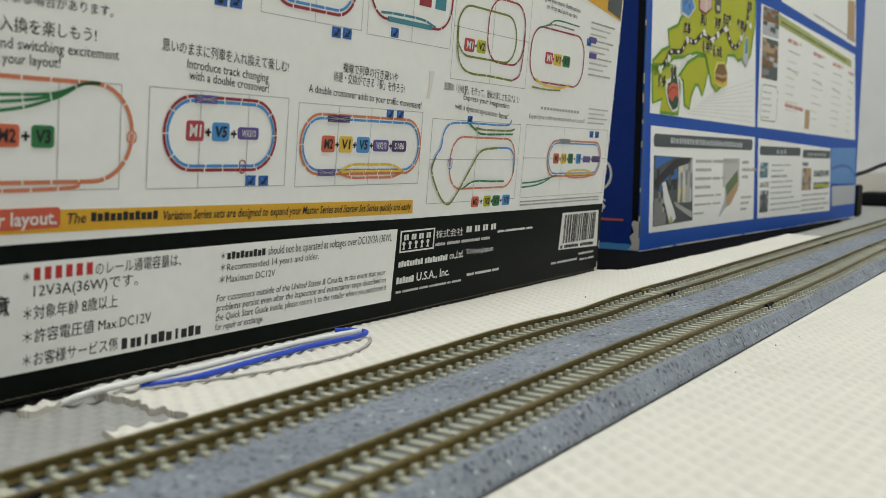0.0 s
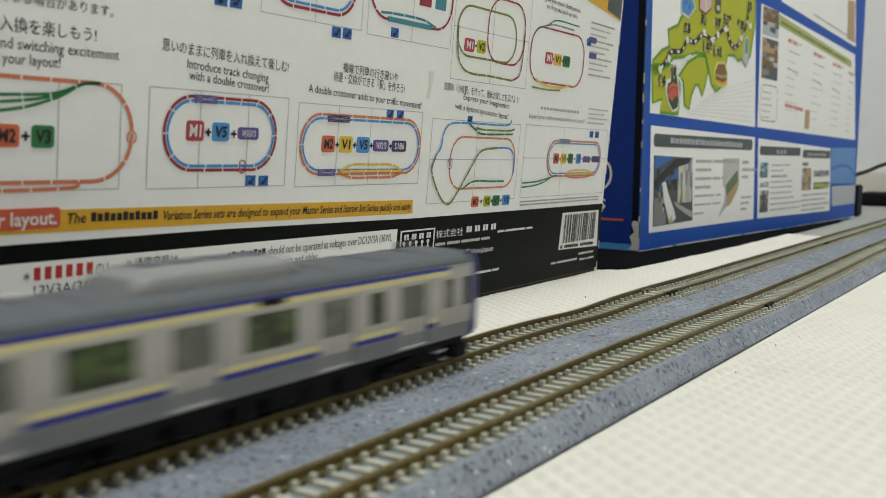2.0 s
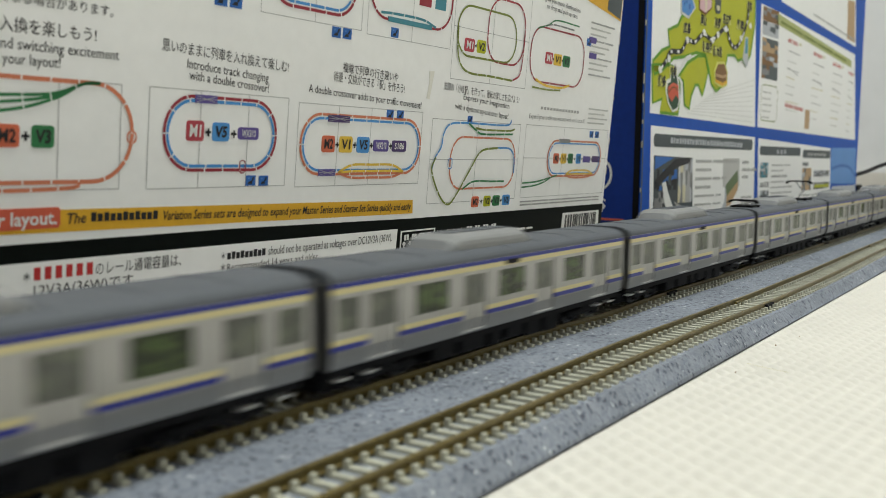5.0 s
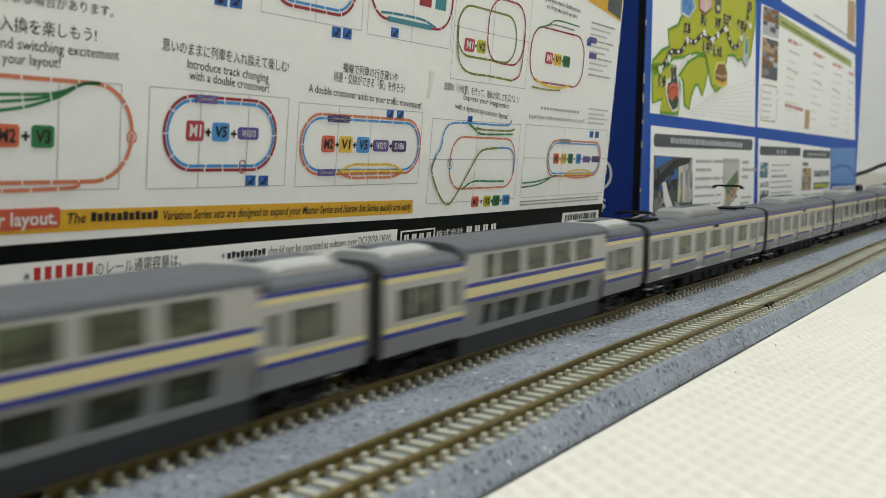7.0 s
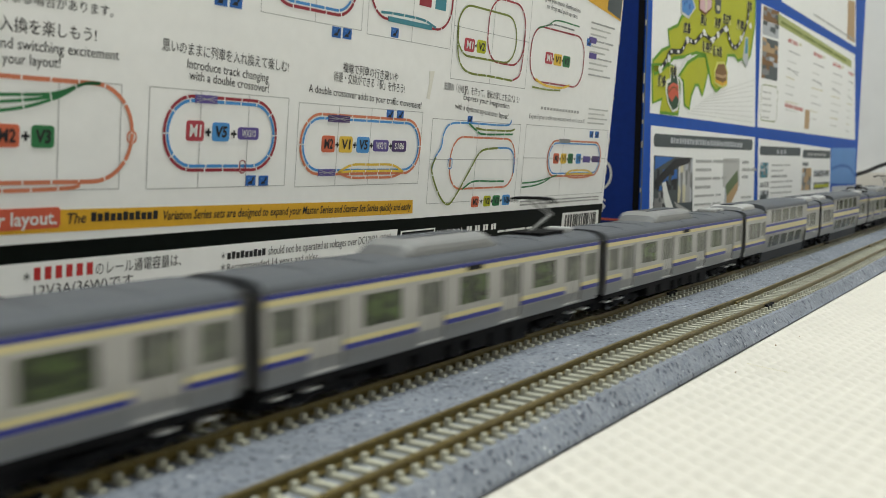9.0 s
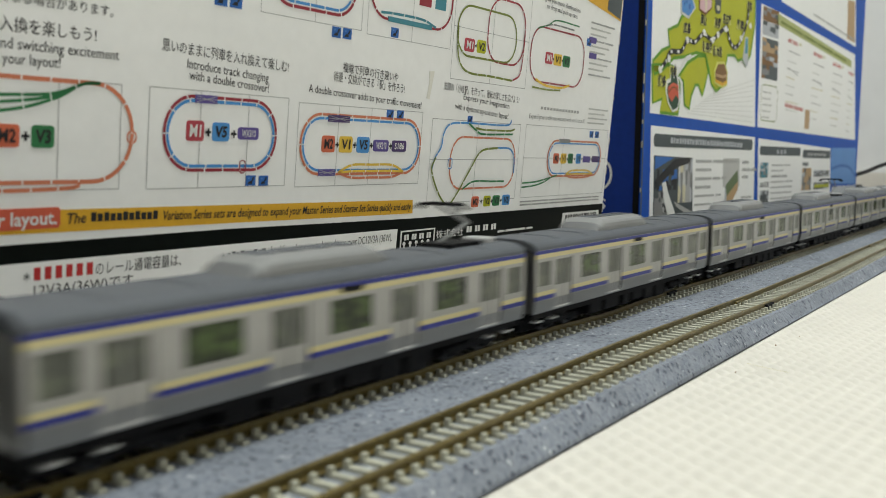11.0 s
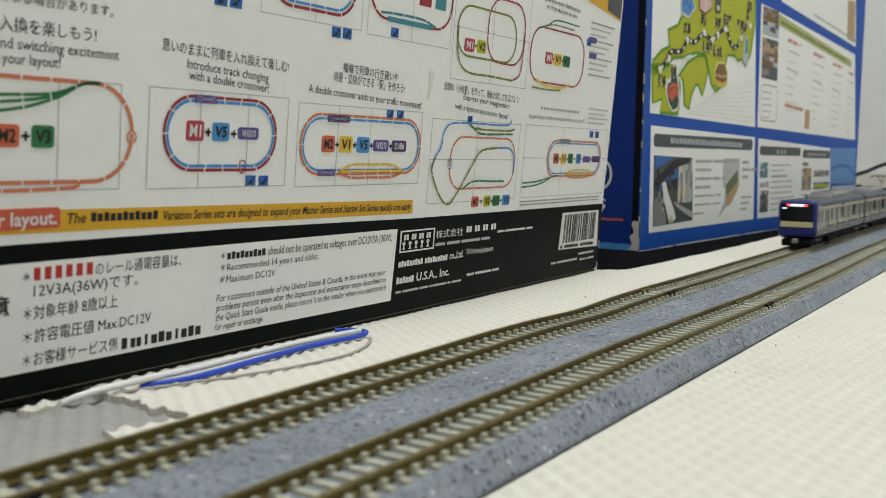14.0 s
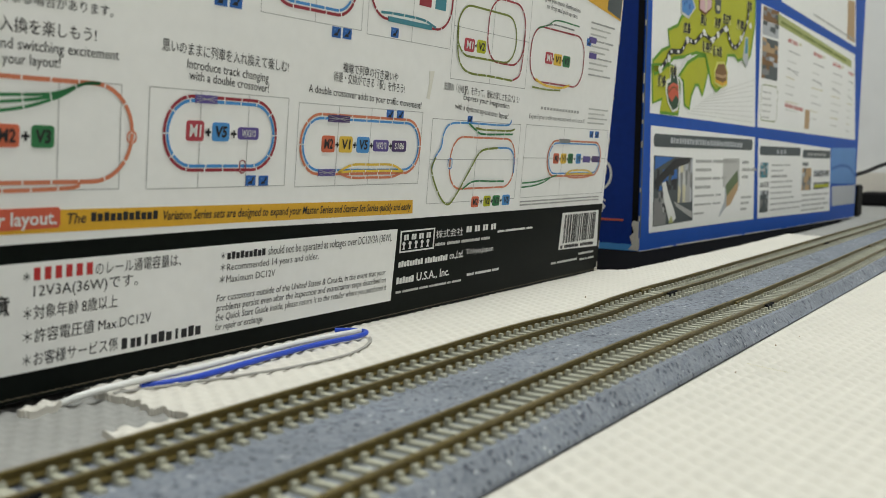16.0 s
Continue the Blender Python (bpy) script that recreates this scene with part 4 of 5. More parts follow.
def mosaic(panel, u0, u1, v0, v1, colors, nu, nv, seed, layer=3, drop=0.0):
    """A small printed photo broken into patches of its colours, as one mesh."""
    rng = random.Random(seed)
    bm = bmesh.new()
    grid = [[bm.verts.new(((u0 + (u1 - u0) * i / nu + (rng.uniform(-0.3, 0.3) * (u1 - u0) / nu if 0 < i < nu else 0)) * MM, (v0 + (v1 - v0) * j / nv - drop * i / nu + (rng.uniform(-0.3, 0.3) * (v1 - v0) / nv if 0 < j < nv else 0)) * MM, layer * LAYER)) for j in range(nv + 1)] for i in range(nu + 1)]
    for i in range(nu):
        for j in range(nv):
            f = bm.faces.new((grid[i][j], grid[i + 1][j], grid[i + 1][j + 1], grid[i][j + 1]))
            f.material_index = rng.randrange(len(colors))
    me = finish(bm)
    for c in colors:
        me.materials.append(INK[c])
    return part("photo_print", me, INK[colors[0]], panel, "small printed photo")


def print_box_1(P):
    L0 = -559
    # black band, white field above it, labels
    patch(P, "black_band", [(L0, 0.0), (-2.2, 0.0), (-2.6, 31.4), (-80, 31.6), (-157, 31.9), (-240, 33.2), (L0, 34.0)], M_CARD_BLACK, 1, "glossy black lower band")
    patch(P, "amber_banner", [(L0, 35.8), (-302, 35.5), (-157.3, 33.6), (-157.7, 38.0), (-288.8, 40.1), (L0, 40.6)], "amber", 1, "amber banner")
    patch(P, "red_tab", [(-340, 36.3), (-289.2, 36.3), (-288.7, 36.9), (-288.7, 40.1), (-289.2, 40.7), (-340, 40.7)], "brick", 2, "red tab")
    lettering(P, "Expand your layout.", -322, -289.6, 38.5, 2.9, "white", 3, bold=0.02)
    lettering(P, "The", -287, -282.3, 38.1, 2.4, "black", 2, slant=0.2, bold=0.012)
    bars(P, -281.2, -262.5, 38.2, 2.0, "black", (8,), 2, drop=0.3)
    lettering(P, "Variation Series sets are designed to expand your Master Series and Starter Set Series quickly and easily", -261, -158.6, 37.6, 2.35, "black", 2, slant=0.2, bold=0.012, drop=1.7)
    patch(P, "white_label", [(-420, 6.2), (-302, 6.2), (-166.2, 5.7), (-165.1, 28.9), (-302, 29.4), (-420, 29.4)], M_CARD_WHITE, 2, "white label field")
    J = 3.0
    bars(P, -294.9, -280.3, 26.9, 2.7, "red", (1, 1, 1, 1, 1, 1), 3)
    lettering(P, "＊", -297.2, -295.5, 26.4, 2.2, layer=3)
    lettering(P, "のレール通電容量は、", -279.6, -255, 26.5, J, layer=3)
    lettering(P, "12V3A(36W)です。", -294.7, -267.8, 23.3, J, layer=3, drop=0.3)
    lettering(P, "＊対象年齢 8歳以上", -297, -273.4, 18.6, J, layer=3)
    lettering(P, "＊許容電圧値 Max.DC12V", -297, -263.6, 13.6, J, layer=3)
    lettering(P, "＊お客様サービス係", -297, -272.9, 8.6, J, layer=3)
    bars(P, -272, -247.5, 8.4, 2.6, "black", (1, 2, 0.5, 4, 0.5, 4), 3)
    lettering(P, "注意", -307.5, -300.1, 20.6, 4.2, layer=3, bold=0.02)
    lettering(P, "＊", -242.0, -240.4, 26.3, 2.0, layer=3)
    bars(P, -239.9, -225.6, 26.3, 1.9, "black", (1,), 3)
    lettering(P, "should not be operated at voltages over DC12V3A (36W).", -224.6, -168.0, 26.4, 2.5, layer=3)
    lettering(P, "＊Recommended 14 years and older.", -242, -203.5, 23.3, 2.4, layer=3)
    lettering(P, "＊Maximum DC12V", -242, -221.5, 20.2, 2.4, layer=3)
    for k, (w, u1) in enumerate((("For customers outside of the United States & Canada, in the event that your", -170.2), ("problems persist even after the inspection and examination steps described on", -169.8), ("the Quick Start Guide inside, please return it to the retailer where you purchased it", -169.2), ("for repair or exchange.", -225.2))):
        lettering(P, w, -242.8, u1, 15.5 - 2.48 * k, 1.95, layer=3, slant=0.15)
    # maker's plate: a framed device and bars in place of names and addresses
    for a, b, c, d in ((-163.2, -143.0, 27.6, 28.1), (-163.2, -143.0, 20.9, 21.4), (-163.2, -162.5, 21.4, 27.6), (-143.7, -143.0, 21.4, 27.6)):
        rect(P, "maker_device", a, b, c, d, "white", 2)
    bars(P, -161.2, -145.2, 26.0, 2.2, "white", (1, 1, 1, 1), 2)
    for k in range(5):
        u = -160.9 + k * 3.5
        patch(P, "maker_device", [(u - 0.9, 21.9), (u + 0.9, 21.9), (u + 0.35, 22.4), (u + 0.35, 23.2), (u + 0.9, 23.7), (u + 0.5, 24.4), (u - 0.5, 24.4), (u - 0.9, 23.7), (u - 0.35, 23.2), (u - 0.35, 22.4)], "white", 2)
    lettering(P, "株式会社", -142.2, -124.6, 25.6, 2.9, "white")
    bars(P, -122.5, -101.0, 26.5, 2.6, "white", (1, 1, 1, 1))
    bars(P, -142.2, -105.0, 22.2, 1.1, "pale", (3, 4, 6, 3))
    bars(P, -99.5, -71.0, 24.2, 0.9, "white", (3, 9, 3))
    bars(P, -163.3, -133.6, 17.2, 2.0, "white", (7, 7))
    lettering(P, "co.,Ltd.", -132.4, -123.2, 17.6, 2.6, "white", bold=0.02)
    lettering(P, "Tokyo,Japan", -121.4, -101.8, 18.1, 2.0, "white", bold=0.01)
    bars(P, -163.8, -153.6, 11.8, 2.2, "white", (4,))
    lettering(P, "U.S.A., Inc.", -152.2, -131.6, 12.0, 2.9, "white", bold=0.02)
    bars(P, -119.6, -96.1, 9.6, 1.0, "white", (3, 7, 3))
    bars(P, -163.6, -123.4, 8.0, 0.8, "pale", (2, 6, 3.5, 7, 1.5, 4))
    patch(P, "barcode_label", [(-45.0, 13.0), (-4.4, 11.9), (-6.6, 28.6), (-44.2, 28.8)], "white", 2, "white barcode label")
    rng = random.Random(3)
    u = -41.6
    bm = bmesh.new()
    while u < -9.5:
        w = rng.choice((0.35, 0.35, 0.7, 1.05))
        flat(bm, [(u, 15.6), (u + w, 15.6), (u + w, 27.8), (u, 27.8)], 3)
        u += w + rng.choice((0.4, 0.4, 0.75, 1.1))
    part("barcode", bm, INK["black"], P, "black barcode lines")
    bars(P, -43.6, -9.0, 14.2, 1.5, "black", (0.6, 4, 4), 3, drop=0.5)
    bars(P, -50.7, -25.2, 7.6, 1.0, "pale", (2, 9))
    bars(P, -22.2, -6.8, 7.0, 1.0, "pale", (3, 1, 4))
    bars(P, -24, -8, 9.7, 1.0, "pale", (7,))
    # layout plan 1
    frame_lines(P, -330, -274, 44.2, 67.1, (-289.7, -309))
    loop(P, -345, -270.9, 45.9, 66.9, 10.2, 1.1, "salmon", 26)
    loop(P, -272.2, -269.8, 54.4, 57.0, 1.2, 0.5, "salmon", 4, 0.1, 3)
    stroke(P, "track_diagram", [(-340, 44.3), (-290, 44.5), (-284.5, 45.9)], 1.0, "salmon", 3)
    for a, b in ((60.2, 59.0), (61.9, 61.2), (63.3, 63.6)):
        stroke(P, "track_diagram", [(-330, b - 1.5), (-302.7, a), (-291, 63.4 + (a - 61) * 0.35), (-284.2, 66.5), (-279.5, 67.0)], 0.8, "green", 3)
    chip(P, -304.2, -298.5, 53.0, 57.6, "coral", "M2")
    plus(P, -297.2, 55.3)
    chip(P, -295.8, -290.6, 53.0, 57.6, "green", "V3")
    lettering(P, "組み合わせ方によって異なる場合があります。", -330, -276.9, 82.2, 2.4)
    lettering(P, "本線の列車交換や入換を楽しもう!", -328, -281.0, 76.8, 2.9)
    lettering(P, "Enjoy passing and switching excitement", -320, -275.1, 73.3, 2.3)
    lettering(P, "on your layout!", -306, -289.6, 70.4, 2.3)
    # layout plan 2
    frame_lines(P, -266.3, -219.7, 43.9, 67.2, (-250.7, -234.5))
    loop(P, -261.8, -224.1, 48.2, 65.8, 8.6, 0.9, "maroon")
    loop(P, -260.8, -225.1, 49.2, 64.8, 7.7, 0.9, "blue")
    crossover(P, -252.7, -245.6, 64.3, 66.3, "purple", 3)
    loop(P, -237.0, -235.0, 47.4, 50.6, 0.9, 0.4, "maroon", 4, 0.1, 3)
    chip(P, -255.0, -249.5, 55.2, 60.1, "crimson", "M1", "white")
    plus(P, -248.1, 57.4)
    chip(P, -246.7, -241.0, 55.3, 59.9, "blue", "V5")
    plus(P, -239.5, 57.2)
    chip(P, -238.0, -230.6, 55.9, 59.0, "purple", "WX310", "white")
    blue_square(P, -234.3, 44.1)
    blue_square(P, -229.6, 44.0)
    lettering(P, "思いのままに列車を入れ換えて楽しむ!", -263.2, -220.6, 76.8, 2.9, drop=1.6)
    lettering(P, "Introduce track changing", -255.6, -228.0, 73.3, 2.3, drop=1.4)
    lettering(P, "with a double crossover!", -254.8, -227.7, 70.7, 2.3, drop=1.5)
    # layout plan 3
    frame_lines(P, -215.5, -155.6, 43.4, 66.3, (-198.2, -182.8))
    loop(P, -214.2, -155.9, 46.8, 63.6, 8.2, 0.9, "salmon", 20)
    loop(P, -213.1, -157.0, 47.9, 62.5, 7.2, 0.8, "blue", 20)
    crossover(P, -203.0, -193.3, 61.6, 63.6, "violet", 3)
    crossover(P, -206.0, -198.5, 46.3, 48.2, "purple", 3)
    for dv, c in ((2.3, "yellow"), (0.4, "yellow"), (-1.6, "salmon")):
        stroke(P, "track_diagram", [(-197.5, 47.2), (-191, 47.2 + dv * 0.95), (-181, 47.2 + dv), (-171, 47.2 + dv * 0.95), (-164.5, 47.2)], 0.85, c, 4)
    for u0, u1, c, w, i in ((-205.1, -199.4, "coral", "M2", "black"), (-197.3, -191.3, "yellow", "V1", "black"), (-189.1, -183.1, "blue", "V5", "black"), (-181.0, -173.3, "purple", "WX310", "white"), (-171.4, -163.8, "violet", "S186", "white")):
        big = len(w) < 3
        chip(P, u0, u1, 53.0 if big else 53.5, 57.7 if big else 57.0, c, w, i)
    for u in (-198.4, -190.2, -182.1, -172.3):
        plus(P, u, 55.2, 0.95)
    blue_square(P, -175.2, 63.6)
    blue_square(P, -169.8, 63.7)
    lettering(P, "複線で列車の行き違いや", -197.8, -170.7, 77.1, 2.8, drop=1.0)
    lettering(P, "待避・交換ができる「駅」を作ろう!", -201.8, -166.8, 74.3, 2.8, drop=1.4)
    lettering(P, "A double crossover adds to your traffic movement!", -212.0, -157.0, 70.4, 2.3, drop=2.0)
    # layout plan 4
    frame_lines(P, -149.6, -88.6, 36.4, 64.6, (-120,), (51.2,))
    loop(P, -137.0, -91.2, 41.0, 59.0, 7.5, 0.8, "salmon", 16)
    stroke(P, "track_diagram", [(-148.2, 47.9), (-146.5, 52), (-143.4, 55.4), (-142.4, 60), (-138.5, 63.2), (-126.5, 63.9), (-100.2, 64.0), (-96.2, 66.2)], 0.8, "blue", 3)
    stroke(P, "track_diagram", [(-127.0, 63.9), (-121.5, 61.5), (-116.1, 60.3), (-94.5, 60.8)], 0.8, "green", 4)
    stroke(P, "track_diagram", [(-122.0, 62.4), (-116, 61.9), (-98, 62.0), (-93.5, 62.8)], 0.8, "olive", 4)
    stroke(P, "track_diagram", [(-146.4, 52), (-148.4, 47.5), (-142.8, 39.3), (-136.9, 35.8), (-131.9, 39.0), (-123.9, 47.7), (-117.1, 54.2), (-105.1, 55.6)], 0.9, "olive", 5)
    stroke(P, "track_diagram", [(-105.1, 55.6), (-96, 55.3), (-92.2, 52), (-91.5, 46)], 0.8, "blue", 4)
    stroke(P, "track_diagram", [(-128, 40.8), (-121, 43.4), (-108, 43.3), (-98.2, 43.2)], 0.8, "green", 4)
    blue_square(P, -127.6, 64.0, 3.0)
    loop(P, -138.4, -135.8, 48.0, 51.6, 1.2, 0.4, "blue", 4, 0.1, 3)
    for u0, u1, c, w in ((-120.5, -115.6, "coral", "M2"), (-111.9, -107.0, "lime", "V2"), (-105.3, -100.2, "green", "V3"), (-98.0, -92.4, "blue", "V5")):
        chip(P, u0, u1, 34.1, 38.0, c, w)
    for u in (-113.8, -106.2, -99.2):
        plus(P, u, 36.0, 0.8)
    lettering(P, "支線の「分岐駅」を作って、運転の楽しさを広げよう!", -144.6, -91.8, 75.5, 2.7, drop=2.0)
    lettering(P, "Express your imagination", -131.7, -99.0, 72.7, 2.1, drop=1.7)
    lettering(P, "with a dynamic up-and-over layout!", -136.6, -99.2, 69.4, 2.1, drop=2.2)
    # layout plan 5
    frame_lines(P, -84.0, -4.8, 36.5, 64.8, (-50,), (52.0,))
    loop(P, -63.6, -10.6, 44.6, 59.2, 7.2, 0.9, "salmon", 18)
    loop(P, -62.3, -11.9, 45.7, 58.2, 6.4, 0.7, "blue", 18)
    rect(P, "track_diagram", -54, -44, 58.4, 60.0, "mid", 3)
    for pts in ([(-84, 42.2), (-72, 42.6), (-62, 43.8), (-53.4, 45)], [(-84, 40.6), (-74, 41.0), (-66, 42.2), (-58, 44.4)]):
        stroke(P, "track_diagram", pts, 0.7, "green", 3)
    for dv in (1.6, 0.2, -1.3):
        stroke(P, "track_diagram", [(-46, 45.2), (-40, 45.2 + dv), (-25, 45.2 + dv), (-18, 45.2)], 0.8, "yellow" if dv > 0 else "salmon", 4)
    for u0, u1, c, w in ((-57.9, -53.0, "coral", "M2"), (-51.0, -46.0, "yellow", "V1"), (-44.0, -39.4, "green", "V3"), (-36.1, -31.5, "blue", "V5")):
        chip(P, u0, u1, 49.8, 54.0, c, w)
    rect(P, "colour_chip", -28.9, -21.7, 50.3, 53.0, "purple", 2)
    rect(P, "colour_chip", -19.4, -11.3, 50.4, 53.1, "violet", 2)
    for u in (-52.0, -45.0, -37.8, -30.2, -20.5):
        plus(P, u, 51.7, 0.75)
    blue_square(P, -24.5, 61.2, 3.6)
    blue_square(P, -18.5, 61.2, 3.6)
    bars(P, -73.3, -38, 71.8, 1.3, "grey", (1,) * 13, drop=0.2)
    lettering(P, "Expand your traffic movement with yard sound!", -82.5, -31.5, 68.2, 1.9, "mid", drop=0.2)
    for k in range(4):
        bars(P, -28, -7.5 - 3 * (k % 2), 73.5 - k * 2.0, 0.65, "pale", (7, 4))
    for k in range(2):
        bars(P, -83.5, -8, 34.9 - k * 1.3, 0.6, "grey", (5, 8, 6, 7, 9, 4))
    # plans higher up
    loop(P, -138.8, -97.9, 86.4, 103.2, 8.0, 0.85, "olive", 12, 0.1)
    loop(P, -118.8, -91.8, 86.0, 108.2, 8.5, 0.8, "maroon", 12)
    stroke(P, "track_diagram", [(-138.7, 96), (-137.4, 86), (-131.1, 81.2), (-115, 80.8), (-98.9, 80.4)], 0.9, "olive", 4)
    stroke(P, "track_diagram", [(-98.9, 80.4), (-93.5, 83), (-92.2, 90), (-91.9, 98)], 0.8, "maroon", 4)
    frame_lines(P, -141, -88, 78.2, 112, (-115,), (95.5,))
    chip(P, -133.6, -127.2, 88.0, 92.4, "crimson", "M1", "white")
    plus(P, -126.4, 90.3, 0.7)
    chip(P, -125.4, -119.5, 88.2, 92.6, "lime", "V2")
    loop(P, -86.0, -38.2, 81.6, 102.4, 8.5, 0.8, "maroon", 16)
    stroke(P, "track_diagram", [(-82, 101.5), (-73.5, 103.6), (-66, 106.2), (-45.5, 106.2)], 0.7, "green", 3)
    stroke(P, "track_diagram", [(-76, 103), (-68, 104.3), (-50, 104.2)], 0.7, "mid", 3)
    stroke(P, "track_diagram", [(-80.6, 82.4), (-72, 80.6), (-58.4, 80.4), (-50, 82.0)], 1.1, "yellow", 4)
    stroke(P, "track_diagram", [(-83, 79.3), (-70, 79.0), (-58, 79.4)], 0.8, "olive", 4)
    blue_square(P, -36.5, 99.5, 4.0)
    for u0, u1, c, w, i in ((-73.3, -67.2, "crimson", "M1", "white"), (-65.9, -59.0, "yellow", "V1", "black"), (-57.7, -51.3, "green", "V3", "black")):
        chip(P, u0, u1, 89.0, 93.5, c, w, i)
    plus(P, -66.5, 91.2, 0.6)
    plus(P, -58.4, 91.2, 0.6)
    for k in range(10):
        bars(P, -34 + 0.2 * k, -9 - 4 * (k % 3), 109.5 - k * 2.4, 0.75, "pale" if k % 3 else "grey", ((7, 5, 8), (9, 3), (6, 6, 4))[k % 3])
    rect(P, "colour_chip", -34.5, -27.5, 101.0, 103.5, "purple", 3)
    rect(P, "colour_chip", -33.0, -26.0, 94.6, 97.0, "purple", 3)
    lettering(P, "to drop and pick up cars.", -76, -48, 110.6, 1.9, drop=0.6)
    lettering(P, "give you more destinations", -78, -46, 113.2, 1.9, drop=0.6)
    loop(P, -187.2, -143.2, 93.0, 114, 8.5, 0.9, "maroon", 16)
    rect(P, "track_diagram", -178, -154.5, 92.4, 93.9, "teal", 3)
    stroke(P, "track_diagram", [(-182, 94.6), (-174, 95.0), (-160, 95.0), (-152, 93.4)], 0.9, "teal", 3)
    frame_lines(P, -187.8, -142.6, 87.6, 116, (-165,))
    blue_square(P, -175.9, 88.0, 3.7)
    rect(P, "colour_chip", -162, -155.5, 99.3, 103, "maroon", 2)
    rect(P, "colour_chip", -153, -147, 99.3, 103, "teal", 2)
    loop(P, -229.0, -194.0, 91.2, 110, 8.0, 1.0, "maroon", 14)
    loop(P, -227.8, -195.2, 92.4, 109, 7.2, 0.9, "blue", 14)
    frame_lines(P, -232, -190.5, 88.2, 114, (-211,))
    blue_square(P, -203.6, 85.0, 3.8)
    blue_square(P, -198.8, 85.1, 3.8)
    blue_square(P, -247.8, 87.8, 4.0)
    blue_square(P, -242.8, 87.9, 4.0)
    patch(P, "amber_corner", [(-50, 119.0), (-3.5, 113.4), (-3.5, 126), (-50, 126)], "amber", 2, "amber picture panel")
    patch(P, "photo_patch", [(-19, 116.5), (-4.2, 114.2), (-4.2, 124), (-19, 124)], "slate", 3, "small dark photo")
    patch(P, "stain", [(-153.6, 79.5), (-150.6, 79.8), (-151.4, 76), (-152.4, 70.6), (-154.2, 70.9), (-153.2, 76)], "stain", 1, "faint yellow stain")
    # worn edges of the card
    rng = random.Random(9)
    bm = bmesh.new()
    v = 2.0
    while v < 128:
        h = rng.uniform(0.8, 4)
        block(bm, (-2.5 - rng.uniform(0.1, 0.5)) * MM, -1.9 * MM, v * MM, (v + h) * MM, -0.5 * MM, 0.14 * MM)
        v += h + rng.uniform(4, 22)
    rounded_block(bm, -4.6 * MM, -1.8 * MM, 0.0, 1.8 * MM, -0.7 * MM, 0.3 * MM, 0.2 * MM, 1)
    part("worn_edge", bm, M_CARD_RAW, P, "frayed pale card edge")


print_box_1(PANEL_1)


